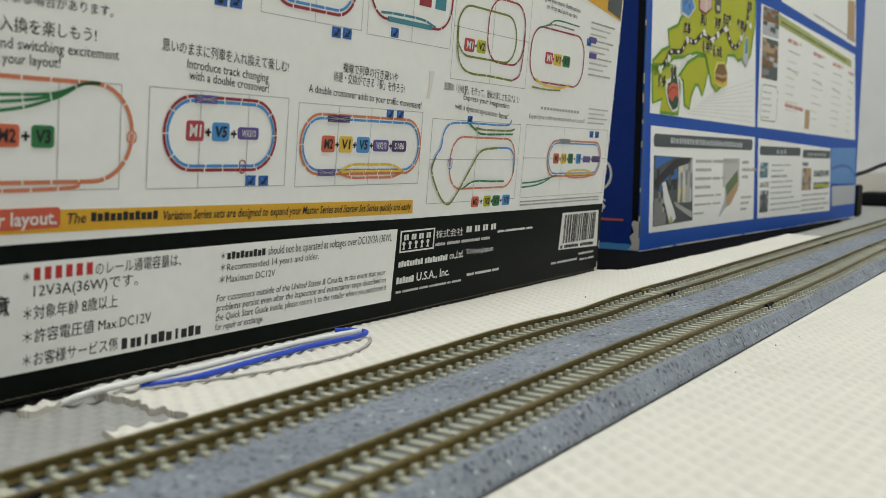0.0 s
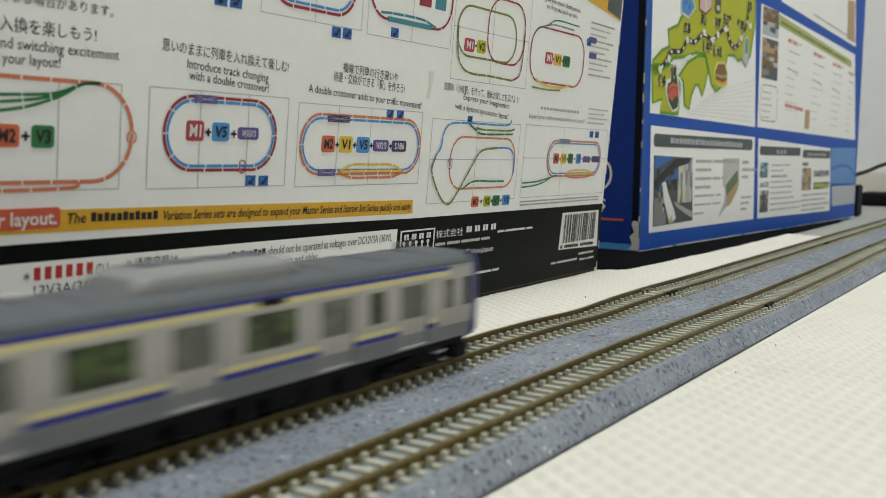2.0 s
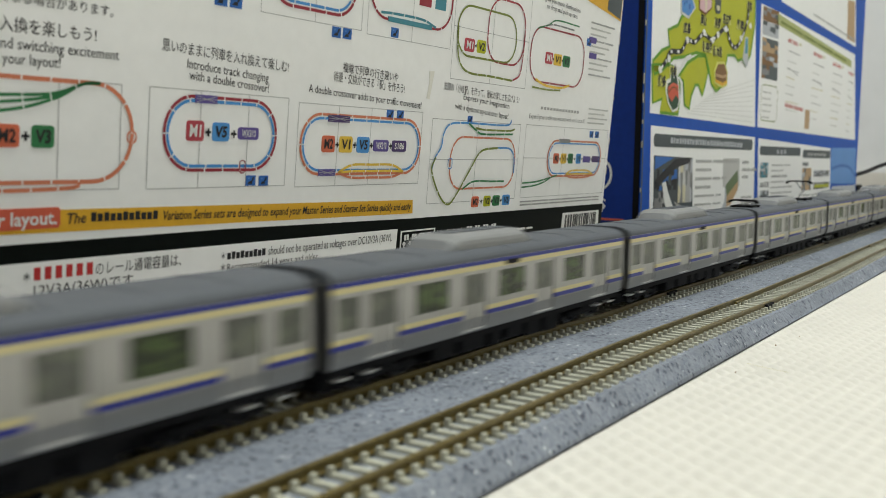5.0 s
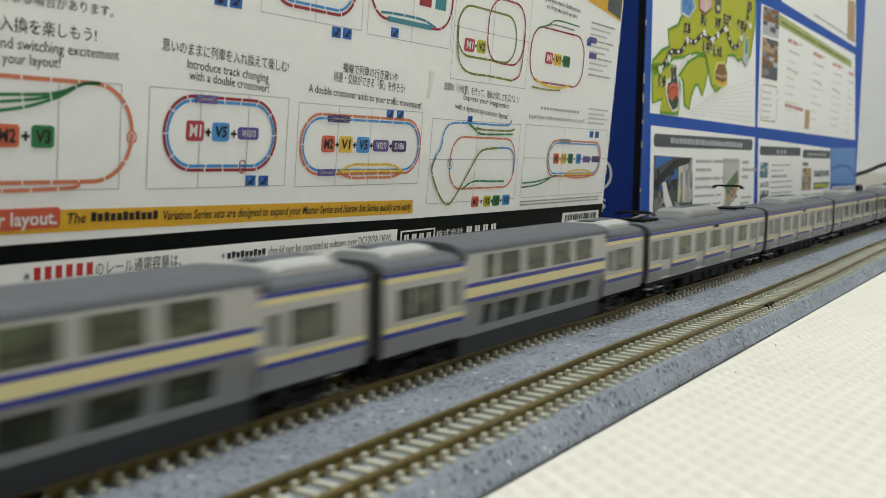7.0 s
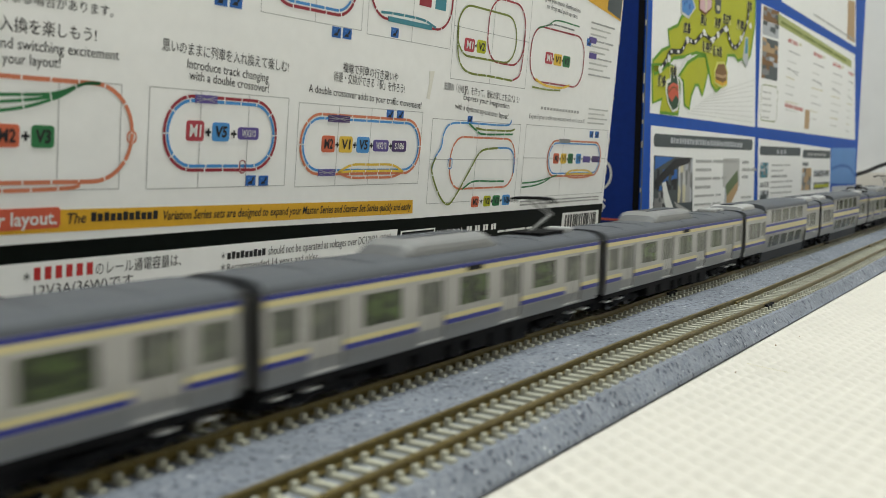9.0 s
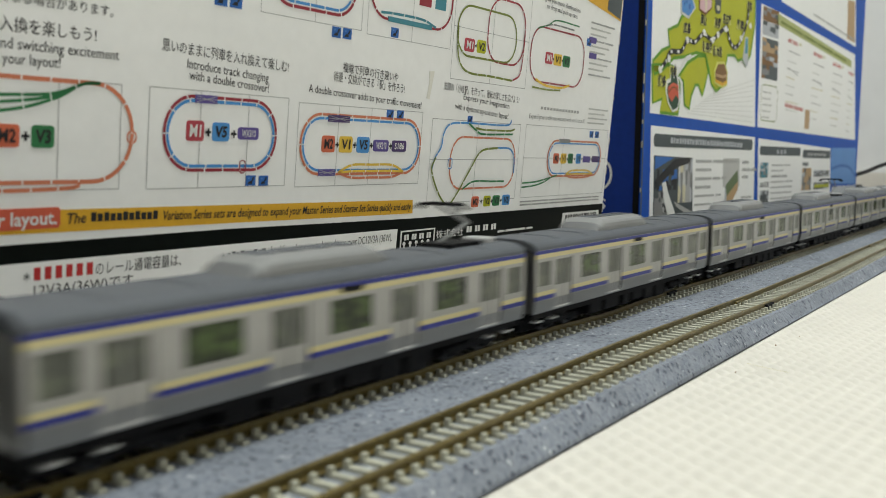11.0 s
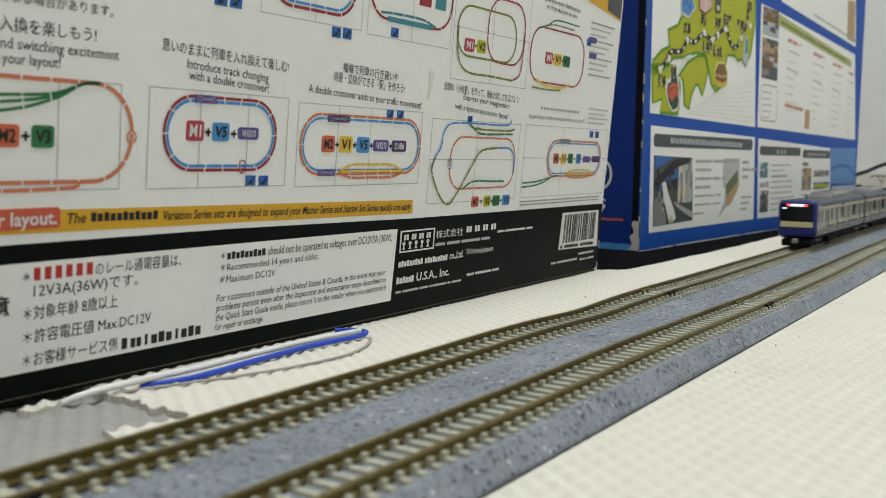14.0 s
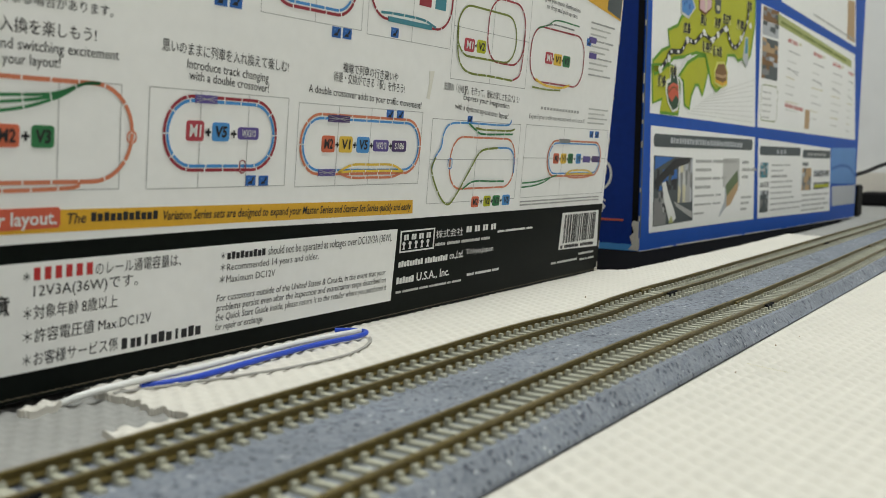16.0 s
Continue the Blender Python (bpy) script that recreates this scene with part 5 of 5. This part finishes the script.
def print_box_2(P):
    W = M_CARD_WHITE
    patch(P, "map_panel", [(8.3, 77.4), (177.8, 74.9), (165, 196), (6.0, 196)], W, 1, "white map panel")
    honshu = [(9, 106), (21, 113), (31, 116), (28, 125), (41, 129), (47, 135), (56, 137), (59, 146), (57, 192), (162, 192), (167, 160), (168, 144), (162, 123), (153, 115), (146, 119), (139, 117), (133, 120), (120, 119), (116, 107), (113, 99), (103, 95), (95, 99), (90, 108), (84, 116), (69, 116), (52, 112), (37, 110), (22, 102), (12, 99)]
    shikoku = [(45, 100), (57, 109), (73, 114.5), (84, 115), (89, 106), (84, 96), (81, 91), (75, 97), (70, 97), (64, 90), (62, 82), (55, 84), (52, 98)]
    kyushu = [(8.6, 104), (27, 105.5), (37, 105), (46, 98), (48, 91), (46, 78.2), (21, 78.2), (23, 86), (11, 83)]
    for k, land in enumerate((honshu, shikoku, kyushu)):
        patch(P, "map_land", land, "lime", 2 + k % 2, "lime green map land")
        bm = bmesh.new()
        ribbon(bm, land, 1.9, 4, True)
        part("map_coast", bm, INK["leaf"], P, "darker green coast line")
    for k in range(9):
        stroke(P, "sea_line", [(60 + 4 * k, 79.5 + 2.6 * k * 0.6), (172, 78 + 3.6 * k)], 0.3, "mist", 2, bend=False)
    stroke(P, "map_strait", [(38, 106), (46, 104), (52, 110), (62, 113.5)], 2.4, "white", 5)
    stroke(P, "map_strait", [(47, 86), (49, 95), (45, 100)], 1.8, "white", 5)
    line = [(19, 102), (27, 108), (32, 113), (47, 115), (55, 122), (66, 122), (79, 128), (92, 126), (102, 130), (116, 136), (122, 129), (132, 125), (143, 131), (153, 145), (154, 152)]
    stroke(P, "railway_line", line, 3.0, "black", 6)
    pts = [(p.x, p.y) for p in smooth_path([(a, b, 0) for a, b in line], 5)]
    bm = bmesh.new()
    for k in range(1, len(pts) - 2, 3):
        ribbon(bm, [pts[k], pts[k + 1]], 1.7, 7)
    part("railway_line_dashes", bm, INK["white"], P)
    for u, v in ((19, 102), (30, 109), (55, 122), (80, 129), (94, 126), (102, 130), (115, 135), (143, 132), (159, 142)):
        patch(P, "station_mark", loop_points(u - 2.0, u + 2.0, v - 2.0, v + 2.0, 1.9, 4), "white", 8)
    for w, u0, u1, v in (("博多", 16.5, 27, 95.5), ("小倉", 32, 41, 102.5), ("広島", 49, 59, 128.5), ("岡山", 74, 82, 136), ("新神戸", 78, 93, 120.5), ("新大阪", 95, 110, 119.5), ("京都", 96, 106, 137), ("名古屋", 109, 123, 141), ("静岡", 134, 146, 140), ("東京", 151, 160, 154)):
        rect(P, "name_ground", u0 - 0.3, u1 + 0.3, v - 2.6, v + 2.8, "straw", 5)
        lettering(P, w, u0, u1, v, 6.2, "black", 8, bold=0.03)
    patch(P, "food_picture", [(28.5, 97), (33, 98), (35, 105), (38, 100), (42, 104), (45, 97), (47.5, 87), (45, 80.5), (38, 79), (31, 84), (27.5, 91)], "white", 5)
    patch(P, "food_picture", [(30, 95), (33.5, 96), (35, 102), (38, 98), (41, 101), (43.5, 96), (46, 87), (44, 82), (38, 80.3), (32, 85), (29, 91)], "pine", 6)
    patch(P, "food_picture", [(30, 93), (37, 96), (44, 95), (45.5, 87), (41, 89), (36, 85), (31, 88)], "brick", 7)
    stroke(P, "food_picture", [(31, 90), (37, 93.5), (44, 92)], 0.8, "brown", 8)
    patch(P, "food_picture", [(99, 108), (103.5, 113.5), (115.5, 114.5), (121.5, 108), (121.5, 100), (113, 97.5), (100, 100)], "straw", 5)
    patch(P, "food_picture", [(100.5, 107), (104.5, 112), (114.5, 113), (120, 108), (120, 101.5), (113, 99), (101.5, 101)], "brown", 6)
    patch(P, "food_picture", [(101, 102.5), (113, 101), (120, 103), (120, 101.3), (113, 99), (101.5, 100.8)], "amber", 7)
    patch(P, "food_picture", [(101, 106), (113, 105.5), (120, 107), (120, 105), (112, 103.8), (101, 104.2)], "tan", 7)
    patch(P, "tower_picture", [(151, 134), (156, 134), (158, 117), (154, 114), (148, 118)], "silver", 5)
    patch(P, "tower_picture", [(152, 133), (155, 133), (156, 123), (151, 123)], "teal", 6)
    patch(P, "sign_picture", [(43.5, 146), (60, 149), (66, 142), (56, 134.5), (45, 136)], "mist", 5)
    patch(P, "sign_picture", [(45, 145), (59, 147.5), (64, 142), (56, 136), (46, 137.5)], "sky", 6)
    mosaic(P, 48, 60, 138.5, 144.5, ["sky", "blue", "sky", "deep"], 5, 4, 31, 7)
    patch(P, "flower_picture", [(70, 156), (90, 158), (91, 145), (81, 139.5), (71, 141.5)], "brown", 5)
    patch(P, "flower_picture", [(71, 155), (89, 157), (90, 145.5), (81, 141), (72, 142.5)], "blush", 6)
    patch(P, "flower_picture", [(79, 150), (83, 150), (82, 141.5), (80.5, 141.5)], "cream", 7)
    patch(P, "bird_picture", loop_points(96, 105.5, 143, 157, 3, 4), "slate", 5)
    patch(P, "bird_picture", loop_points(98.5, 103.5, 145, 148, 1.2, 3), "cream", 6)
    # list panel
    patch(P, "list_panel", [(182.6, 75.1), (443.3, 71.4), (428, 147), (213, 158.8), (180, 159.5)], W, 1, "white list panel")
    patch(P, "upper_panel", [(222, 166.5), (429, 153.8), (420, 196), (222, 196)], W, 1, "white upper panel")
    patch(P, "tan_strip", [(399, 158), (424, 157), (418, 192), (396, 191)], "tan", 2)
    patch(P, "green_title", [(213.6, 149.6), (418, 134.5), (416, 141), (214, 157.2)], "sage", 2, "pale green title bar")
    bars(P, 222, 400, 152.2, 2.2, "olive", (8, 5, 7, 6), 3, drop=13)
    bars(P, 300, 428, 167, 1.4, "grey", (5, 8, 7), 3, drop=8)
    for k, (c, v1) in enumerate((("brown", 158.6), ("silver", 148.8), ("tan", 137.5), ("brown", 128), ("slate", 119))):
        mosaic(P, 184 + k * 0.5, 217.5 + k * 0.5, v1 - 9.6, v1, [c, "slate", "mid", c, c, "silver" if k % 2 else "brown"], 4, 3, k, 2)
    loop(P, 187, 222, 80, 105, 4, 0.7, "olive", 4, 0.1)
    rng = random.Random(4)
    for k in range(5):
        bars(P, 190, rng.uniform(205, 219), 100 - k * 4.4, 1.2, "pale", (5, 3), 2)
    for u, v in ((240, 141), (304, 137), (360, 133.5), (410, 130)):
        w = 30 if u < 400 else 18
        bars(P, u, u + w * 0.8, v, 3.0, "rose", (2, 3), 2, drop=1)
        bars(P, u + w * 0.9, u + w * 1.1, v - 0.6, 2.4, "cream", (5,), 2)
        bars(P, u + 2, u + w, v - 7.5, 0.8, "grey", (6, 4, 5), 2, drop=1.5)
        for k in range(7):
            bars(P, u, u + rng.uniform(0.5, 1.1) * w, v - 15 - k * 6.0, 0.8, ("mist", "pale", "cream")[k % 3], (rng.uniform(3, 6), 4, 5), 2, drop=0.8)
        stroke(P, "track_piece_picture", [(u + 3, v - 20), (u + w * 0.5, v - 22), (u + w * 0.9, v - 24)], 0.7, "grey", 2)
    bars(P, 240, 284, 93.5, 3.0, "rose", (5, 6), 2, drop=2)
    rect(P, "photo_patch", 290, 302, 77, 92, "tan", 2)
    # lower panels
    patch(P, "card_panel", [(12.2, 10.1), (182.7, 10.5), (178.7, 67.9), (10.3, 70.6)], W, 1, "white picture panel")
    patch(P, "heading_bar", loop_points(14.5, 174, 58.8, 66.2, 2.5, 4), "slate", 2, "dark rounded heading bar")
    bars(P, 37, 154, 62.9, 3.4, "silver", (1.6, 1, 2, 1.4, 0.9, 1.2) * 5, 3, drop=1)
    patch(P, "photo_print", [(17.0, 13.4), (73.7, 14.6), (70.2, 52.9), (15.4, 54.0)], "slate", 2, "printed photo of a white train at a platform")
    mosaic(P, 17.2, 34, 15, 33, ["slate", "mid", "slate", "grey", "black"], 6, 6, 21, 3)
    mosaic(P, 50, 70.5, 26, 52, ["grey", "mist", "mid", "grey", "silver", "cream"], 6, 3, 22, 3)
    mosaic(P, 20, 48, 34, 46, ["black", "slate", "black", "deep"], 7, 4, 23, 3)
    patch(P, "photo_print", [(17, 46), (43, 53), (17, 53.4)], "deep", 4)
    patch(P, "photo_print", [(17.6, 40), (44, 52), (66, 53), (66, 50), (46, 47), (18, 35)], "black", 5)
    patch(P, "photo_print", [(27, 38), (32, 39), (36, 32), (45, 22), (48, 17), (44, 15), (38, 16), (30, 29)], "white", 5)
    patch(P, "photo_print", [(17.5, 30), (27, 26), (34, 14.2), (17.4, 13.8)], "mid", 4)
    patch(P, "photo_print", [(45, 27), (72, 20), (72.4, 16), (48, 24)], "grey", 4)
    patch(P, "photo_print", [(38, 14.5), (44, 14.4), (41, 19)], "sage", 6)
    for k, w in enumerate(((6, 6, 3), (5,), (6, 3, 2), (5,), (7, 2), (6, 3), (3,))):
        bars(P, 75.6, 75.6 + 6 * sum(w) ** 0.9, 51 - k * 5.4, 2.0 if k in (0, 1, 2, 3) else 1.3, "grey", w, 2)
    patch(P, "sky_patch", [(122, 34), (152, 34), (150, 53), (121, 53)], "pale", 2)
    patch(P, "model_house", [(126, 35), (147, 45), (149, 38), (129, 28)], "moss", 3, "printed picture of a green-roofed model house")
    patch(P, "model_house", [(129, 28), (149, 38), (149, 32), (136, 22), (129, 21)], "tan", 3)
    patch(P, "model_house", [(126, 35), (129, 28), (129, 21), (117, 14.5), (118, 17), (126, 25)], "silver", 3)
    for k, w in enumerate(((4,), (5, 4), (4,))):
        bars(P, 156, 156 + 3.2 * sum(w), 50.5 - k * 5, 2.2, "grey", w, 2)
    for k in range(3):
        bars(P, 156, 176 - 4 * k, 26.5 - k * 4, 1.6, "grey", (4, 5), 2)
    patch(P, "card_panel", [(190.8, 10.5), (372.7, 9.3), (366.3, 62.6), (185.7, 67.3)], W, 1, "white picture panel")
    patch(P, "heading_bar", loop_points(190, 283, 55.6, 62.0, 2.2, 4), "slate", 2, "dark rounded heading bar")
    patch(P, "heading_bar", loop_points(289.5, 366, 54.2, 60.6, 2.2, 4), "slate", 2, "dark rounded heading bar")
    bars(P, 226, 248, 58.6, 3.4, "silver", (1, 1, 1), 3)
    bars(P, 302, 352, 57.2, 3.0, "grey", (1,) * 8, 3)
    for u0, v0, u1, v1, c in ((191.5, 39.5, 208.5, 50.3, "teal"), (194, 14.5, 212, 30.2, "slate"), (289.8, 28.4, 314, 46.2, "tan"), (320.8, 39, 364.6, 44.2, "mid"), (321.6, 28.8, 366.6, 34.2, "slate")):
        mosaic(P, u0, u1, v0, v1, [c, c, "slate", "mid", "silver"], 5, 5, int(u0), 2)
    rect(P, "photo_print", 324, 364, 30.0, 32.6, "lime", 3)
    bars(P, 193, 211, 34.5, 3.8, "mid", (2, 1, 1), 2)
    bars(P, 289.8, 305, 49.4, 3.0, "slate", (3,), 2)
    for k in range(9):
        bars(P, 216.5, 240 + rng.uniform(0, 40) + (22 if k > 3 else -10), 48.5 - k * 4.1, 2.0 if k == 2 else 1.0, "grey", (4, 6, 3, 5) if k > 3 else (5, 3), 2)
    for k in range(4):
        bars(P, 292, 366 - 10 * (k % 2), 24.5 - k * 4.0, 1.3, "grey", (4, 6, 3), 2)
    patch(P, "blue_picture", [(370, 32.6), (452, 31.4), (448, 64.2), (369.6, 63.1)], "sky", 1, "light blue picture")
    stroke(P, "blue_picture_line", [(371, 45), (400, 48), (430, 46), (450, 38)], 2.4, "deep", 2)
    patch(P, "white_note", [(378.9, 13.0), (453, 13.0), (453, 30.2), (375.7, 30.2)], "silver", 1, "pale note field")
    u, v = 0.0, 2.0
    while u < 448:
        w = rng.uniform(15, 60)
        bm = bmesh.new()
        block(bm, u * MM, min(u + w, 454) * MM, 0.15 * MM, rng.uniform(0.5, 1.2) * MM, -0.6 * MM, rng.uniform(0.12, 0.4) * MM)
        part("worn_edge", bm, M_CARD_RAW, P, "frayed pale card edge")
        u += w + rng.uniform(0.5, 6)
    while v < 150:
        h = rng.uniform(1, 6)
        bm = bmesh.new()
        block(bm, -0.25 * MM, rng.uniform(0.0, 0.2) * MM, v * MM, (v + h) * MM, -0.5 * MM, 0.13 * MM)
        part("worn_edge", bm, M_CARD_RAW, P, "frayed pale card edge")
        v += h + rng.uniform(4, 26)
    rect(P, "dark_edge", 0.3, 1.7, 8, 330, "slate", 1, "dark worn fold along the edge")


print_box_2(PANEL_2)


def box_2_side():
    """Print, tear, edge wear and a black strip on the end of the blue box, and the flat black shape filling the dark
    area at its foot.
    """
    side = BODY_2
    bm = bmesh.new()
    block(bm, -0.25 * MM, 0.1 * MM, 10 * MM, 72 * MM, 17.0 * MM, 18.1 * MM)
    part("red_line", bm, INK["brick"], side, "red printed line")
    bm = bmesh.new()
    block(bm, -0.25 * MM, 0.1 * MM, 2 * MM, 72 * MM, 0.7 * MM, 4.2 * MM)
    part("blue_line", bm, INK["blue"], side, "light blue worn strip")
    # Near-black strip on the end, beside the front edge.
    bm = bmesh.new()
    block(bm, -0.2 * MM, 0.1 * MM, 1.2 * MM, 4.6 * MM, 2.0 * MM, 338 * MM)
    part("dark_edge_strip", bm, M_BLACK, side, "black strip along the edge")
    bm = bmesh.new()
    pts = [(0.4, 0.8), (6.5, 1.2), (4.0, 4.0), (5.6, 8.5), (3.2, 11), (4.6, 15.5), (3.8, 17.5), (0.4, 17.0)]
    a = [bm.verts.new((-0.35 * MM, y * MM, z * MM)) for y, z in pts]
    b = [bm.verts.new((0.3 * MM, y * MM, z * MM)) for y, z in pts]
    bm.faces.new(a)
    for i in range(len(pts)):
        bm.faces.new((a[i], b[i], b[(i + 1) % len(pts)], a[(i + 1) % len(pts)]))
    part("torn_corner", bm, M_CARD_RAW, side, "torn pale card at the corner")
    bm = bmesh.new()
    rings = []
    for k in range(13):
        t = radians(-75 + 150 * k / 12)
        rings.append([bm.verts.new((-0.3 * MM, (28 - r * math.cos(t)) * MM, (43 + r * math.sin(t)) * MM)) for r in (9.0, 10.4)])
    for p, q in zip(rings, rings[1:]):
        bm.faces.new((p[0], p[1], q[1], q[0]))
    part("white_arc", bm, INK["white"], side, "white printed arc")
    c = lettering(side, "S", 0, 5, 3.2, 6.0, "white", 1, bold=0.03)
    c.matrix_basis = pose(-0.35 * MM, 26 * MM, 23 * MM, 90, 0, -90)
    bm = bmesh.new()
    # Flat black shape added for the dark area; rim fitted to the camera's view.
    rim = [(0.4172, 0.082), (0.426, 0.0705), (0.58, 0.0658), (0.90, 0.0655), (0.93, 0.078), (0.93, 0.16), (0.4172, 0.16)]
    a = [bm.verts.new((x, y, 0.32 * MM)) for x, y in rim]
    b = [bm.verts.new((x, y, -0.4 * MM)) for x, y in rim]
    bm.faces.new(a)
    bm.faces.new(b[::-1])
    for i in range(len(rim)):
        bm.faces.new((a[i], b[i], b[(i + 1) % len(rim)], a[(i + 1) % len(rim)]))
    tagged(part("dark_foot_area", bm, M_SHEET), "flat black shape filling the dark area at the blue box's foot", "sheet")


box_2_side()


def corrugated_edge():
    """The open flutes of the board along the bottom of the black and white box."""
    bm = bmesh.new()
    top, low = [], []
    for k in range(600):
        u = -0.40 + k * 0.00066
        z = (1.3 + 0.13 * math.sin(k * 2.1)) * MM
        top.append(bm.verts.new((u, -1.15 * MM, z + 0.1 * MM)))
        low.append(bm.verts.new((u, -1.15 * MM, z - 0.1 * MM)))
    for k in range(599):
        bm.faces.new((low[k], low[k + 1], top[k + 1], top[k]))
    part("fluted_edge", bm, mat("brown_board_edge", (0.13, 0.105, 0.07), 0.9, vary=0.3, scale=300), BODY_1, "fluted brown edge of the board")


corrugated_edge()


# ---- wires, plug and small things ----
def wires():
    def cord(name, label, pts, r, m, flat=1.0):
        bm = bmesh.new()
        tube(bm, smooth_path([(x * MM, y * MM, z * MM) for x, y, z in pts], 10), r * MM, 10, flat)
        return tagged(part(name, bm, m), label, "wire", "feeder wires")
    white = mat("white_wire_sleeve", (0.70, 0.70, 0.68), 0.4, vary=0.04, scale=100)
    blue = mat("blue_wire_sleeve", (0.010, 0.055, 0.48), 0.35, vary=0.05, scale=100)
    grey = mat("grey_thread", (0.30, 0.29, 0.27), 0.8, vary=0.2, scale=200)
    cord("feeder_wire", "white feeder wire lying on the mat beside the box", [(123, 73.0, -0.9), (128, 70.8, 0.6), (140, 68.0, 1.7), (155.2, 66.6, 1.9), (174.3, 67.2, 2.0), (196.8, 67.9, 1.9), (214, 67.2, 1.6), (220, 68.6, 1.2)], 0.8, white)
    cord("feeder_wire", "blue feeder wire lying on the mat beside the box", [(140, 68.4, 0.2), (149.7, 64.9, 0.4), (158.0, 63.7, 0.8), (172.1, 64.6, 0.9), (194.6, 65.6, 1.0), (211.4, 64.2, 1.0), (217.6, 65.0, 1.3), (219.5, 70.0, 1.0), (217, 76.0, 0.8)], 0.74, blue)
    cord("grey_thread", "dull grey twisted cord lying in a curve on the mat", [(132.9, 68.4, 0.1), (144.2, 63.6, 0.3), (157.1, 59.0, 0.3), (171.5, 54.9, 0.3), (190.4, 52.7, 0.3), (202.5, 54.8, 0.3), (211.4, 58.8, 0.4), (215.5, 62.0, 0.5)], 0.45, grey, 0.7)


wires()


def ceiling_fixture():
    """A round lamp housing on the ceiling, added out of view above the assumed light."""
    fixture = tagged(new("ceiling_lamp"), "round white lamp housing added out of view above the assumed light", "ceiling lamp")
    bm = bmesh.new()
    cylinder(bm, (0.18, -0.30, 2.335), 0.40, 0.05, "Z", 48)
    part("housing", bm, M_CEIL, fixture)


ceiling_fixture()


def far_corner():
    """A black plug and cables on the floor by the wall."""
    plug = tagged(new("power_adapter"), "black power adapter standing on the mat by the wall", "power adapter")
    bm = bmesh.new()
    rounded_block(bm, 1.005, 1.03, 0.072, 0.089, -1.5 * MM, 29 * MM, 2 * MM, 2)
    part("body", bm, M_BLACK, plug)
    bm = bmesh.new()
    tube(bm, smooth_path([(1.02, 0.09, 0.036), (1.10, 0.085, 0.040), (1.2, 0.075, 0.05), (1.27, 0.05, 0.052)], 8), 2.2 * MM, 8)
    tube(bm, [Vector((1.02, 0.082, 0.028)), Vector((1.02, 0.09, 0.036))], 2.2 * MM, 8)
    part("cable", bm, M_BLACK, plug, "black cable")
    strip = tagged(new("power_strip"), "black power strip on the floor along the wall", "power strip")
    bm = bmesh.new()
    rounded_block(bm, 1.255, 1.295, -0.05, 0.112, -1.5 * MM, 15 * MM, 3 * MM, 2)
    part("body", bm, M_BLACK, strip)


far_corner()


def mat_specks():
    """Crumbs and a hair on the mat."""
    rng = random.Random(2)
    for x, y in ((0.2771, -0.0353), (0.2949, -0.0376), (0.2353, -0.0362), (0.33, 0.048)):
        bm = bmesh.new()
        bmesh.ops.create_icosphere(bm, subdivisions=1, radius=rng.uniform(0.16, 0.3) * MM)
        for v in bm.verts:
            v.co *= rng.uniform(0.7, 1.2)
        ob = tagged(part("crumb", bm, INK["brown"]), "tiny brown crumb on the white mat", "crumb", "crumbs on the mat")
        ob.location = (x, y, 0.1 * MM)


mat_specks()


def hair():
    bm = bmesh.new()
    tube(bm, smooth_path([(0.2463, -0.0358, 0.0004), (0.2435, -0.0412, 0.0005), (0.2418, -0.0475, 0.0004)], 6), 0.05 * MM, 5)
    tagged(part("hair_fibre", bm, INK["cream"]), "thin pale fibre lying on the white mat", "fibre")


hair()


def rail_joints():
    """Joiners and dark gaps where two lengths of track meet."""
    for x in (0.0722, 0.3202, 0.5682):
        for y0 in (16.5, -16.5):
            joint = tagged(new("rail_joiner"), "dull brown rail joiners between two track lengths", "rail joiner", "rail joiners")
            joint.location = (x, y0 * MM, sag(x, y0 * MM))
            for side in (-1, 1):
                bm = bmesh.new()
                for d in (-1, 1):
                    a, b = sorted((side * 4.9 + d * 0.22, side * 4.9 + d * 1.15))
                    rounded_block(bm, -4.2 * MM, 4.2 * MM, a * MM, b * MM, 4.9 * MM, 6.5 * MM, 0.15 * MM, 1)
                part("joiner", bm, M_DARK if side < 0 else M_RAIL, joint)
            for d in (-1, 1):
                bm = bmesh.new()
                rounded_block(bm, (d * 3.1 - 1.3) * MM, (d * 3.1 + 1.3) * MM, -3.4 * MM, 3.4 * MM, 4.2 * MM, 5.3 * MM, 0.2 * MM, 1)
                part("end_plate", bm, M_TIE, joint, "pale end plate of a track length")


rail_joints()


# ---- motion ----
def motions():
    for i, car in enumerate(CARS):
        rows = []
        for k in range(0, 65):
            t = k * 0.25
            s = gap_at(t) + CAR * (0.5 - i)
            x, y, a = on_track(s, TRAIN_Y)
            a += math.pi if i == len(CARS) - 1 else 0.0
            rows.append((t, pose(x, y, RAIL_TOP, 0, 0, math.degrees(a))))
        walk(car, rows)


motions()
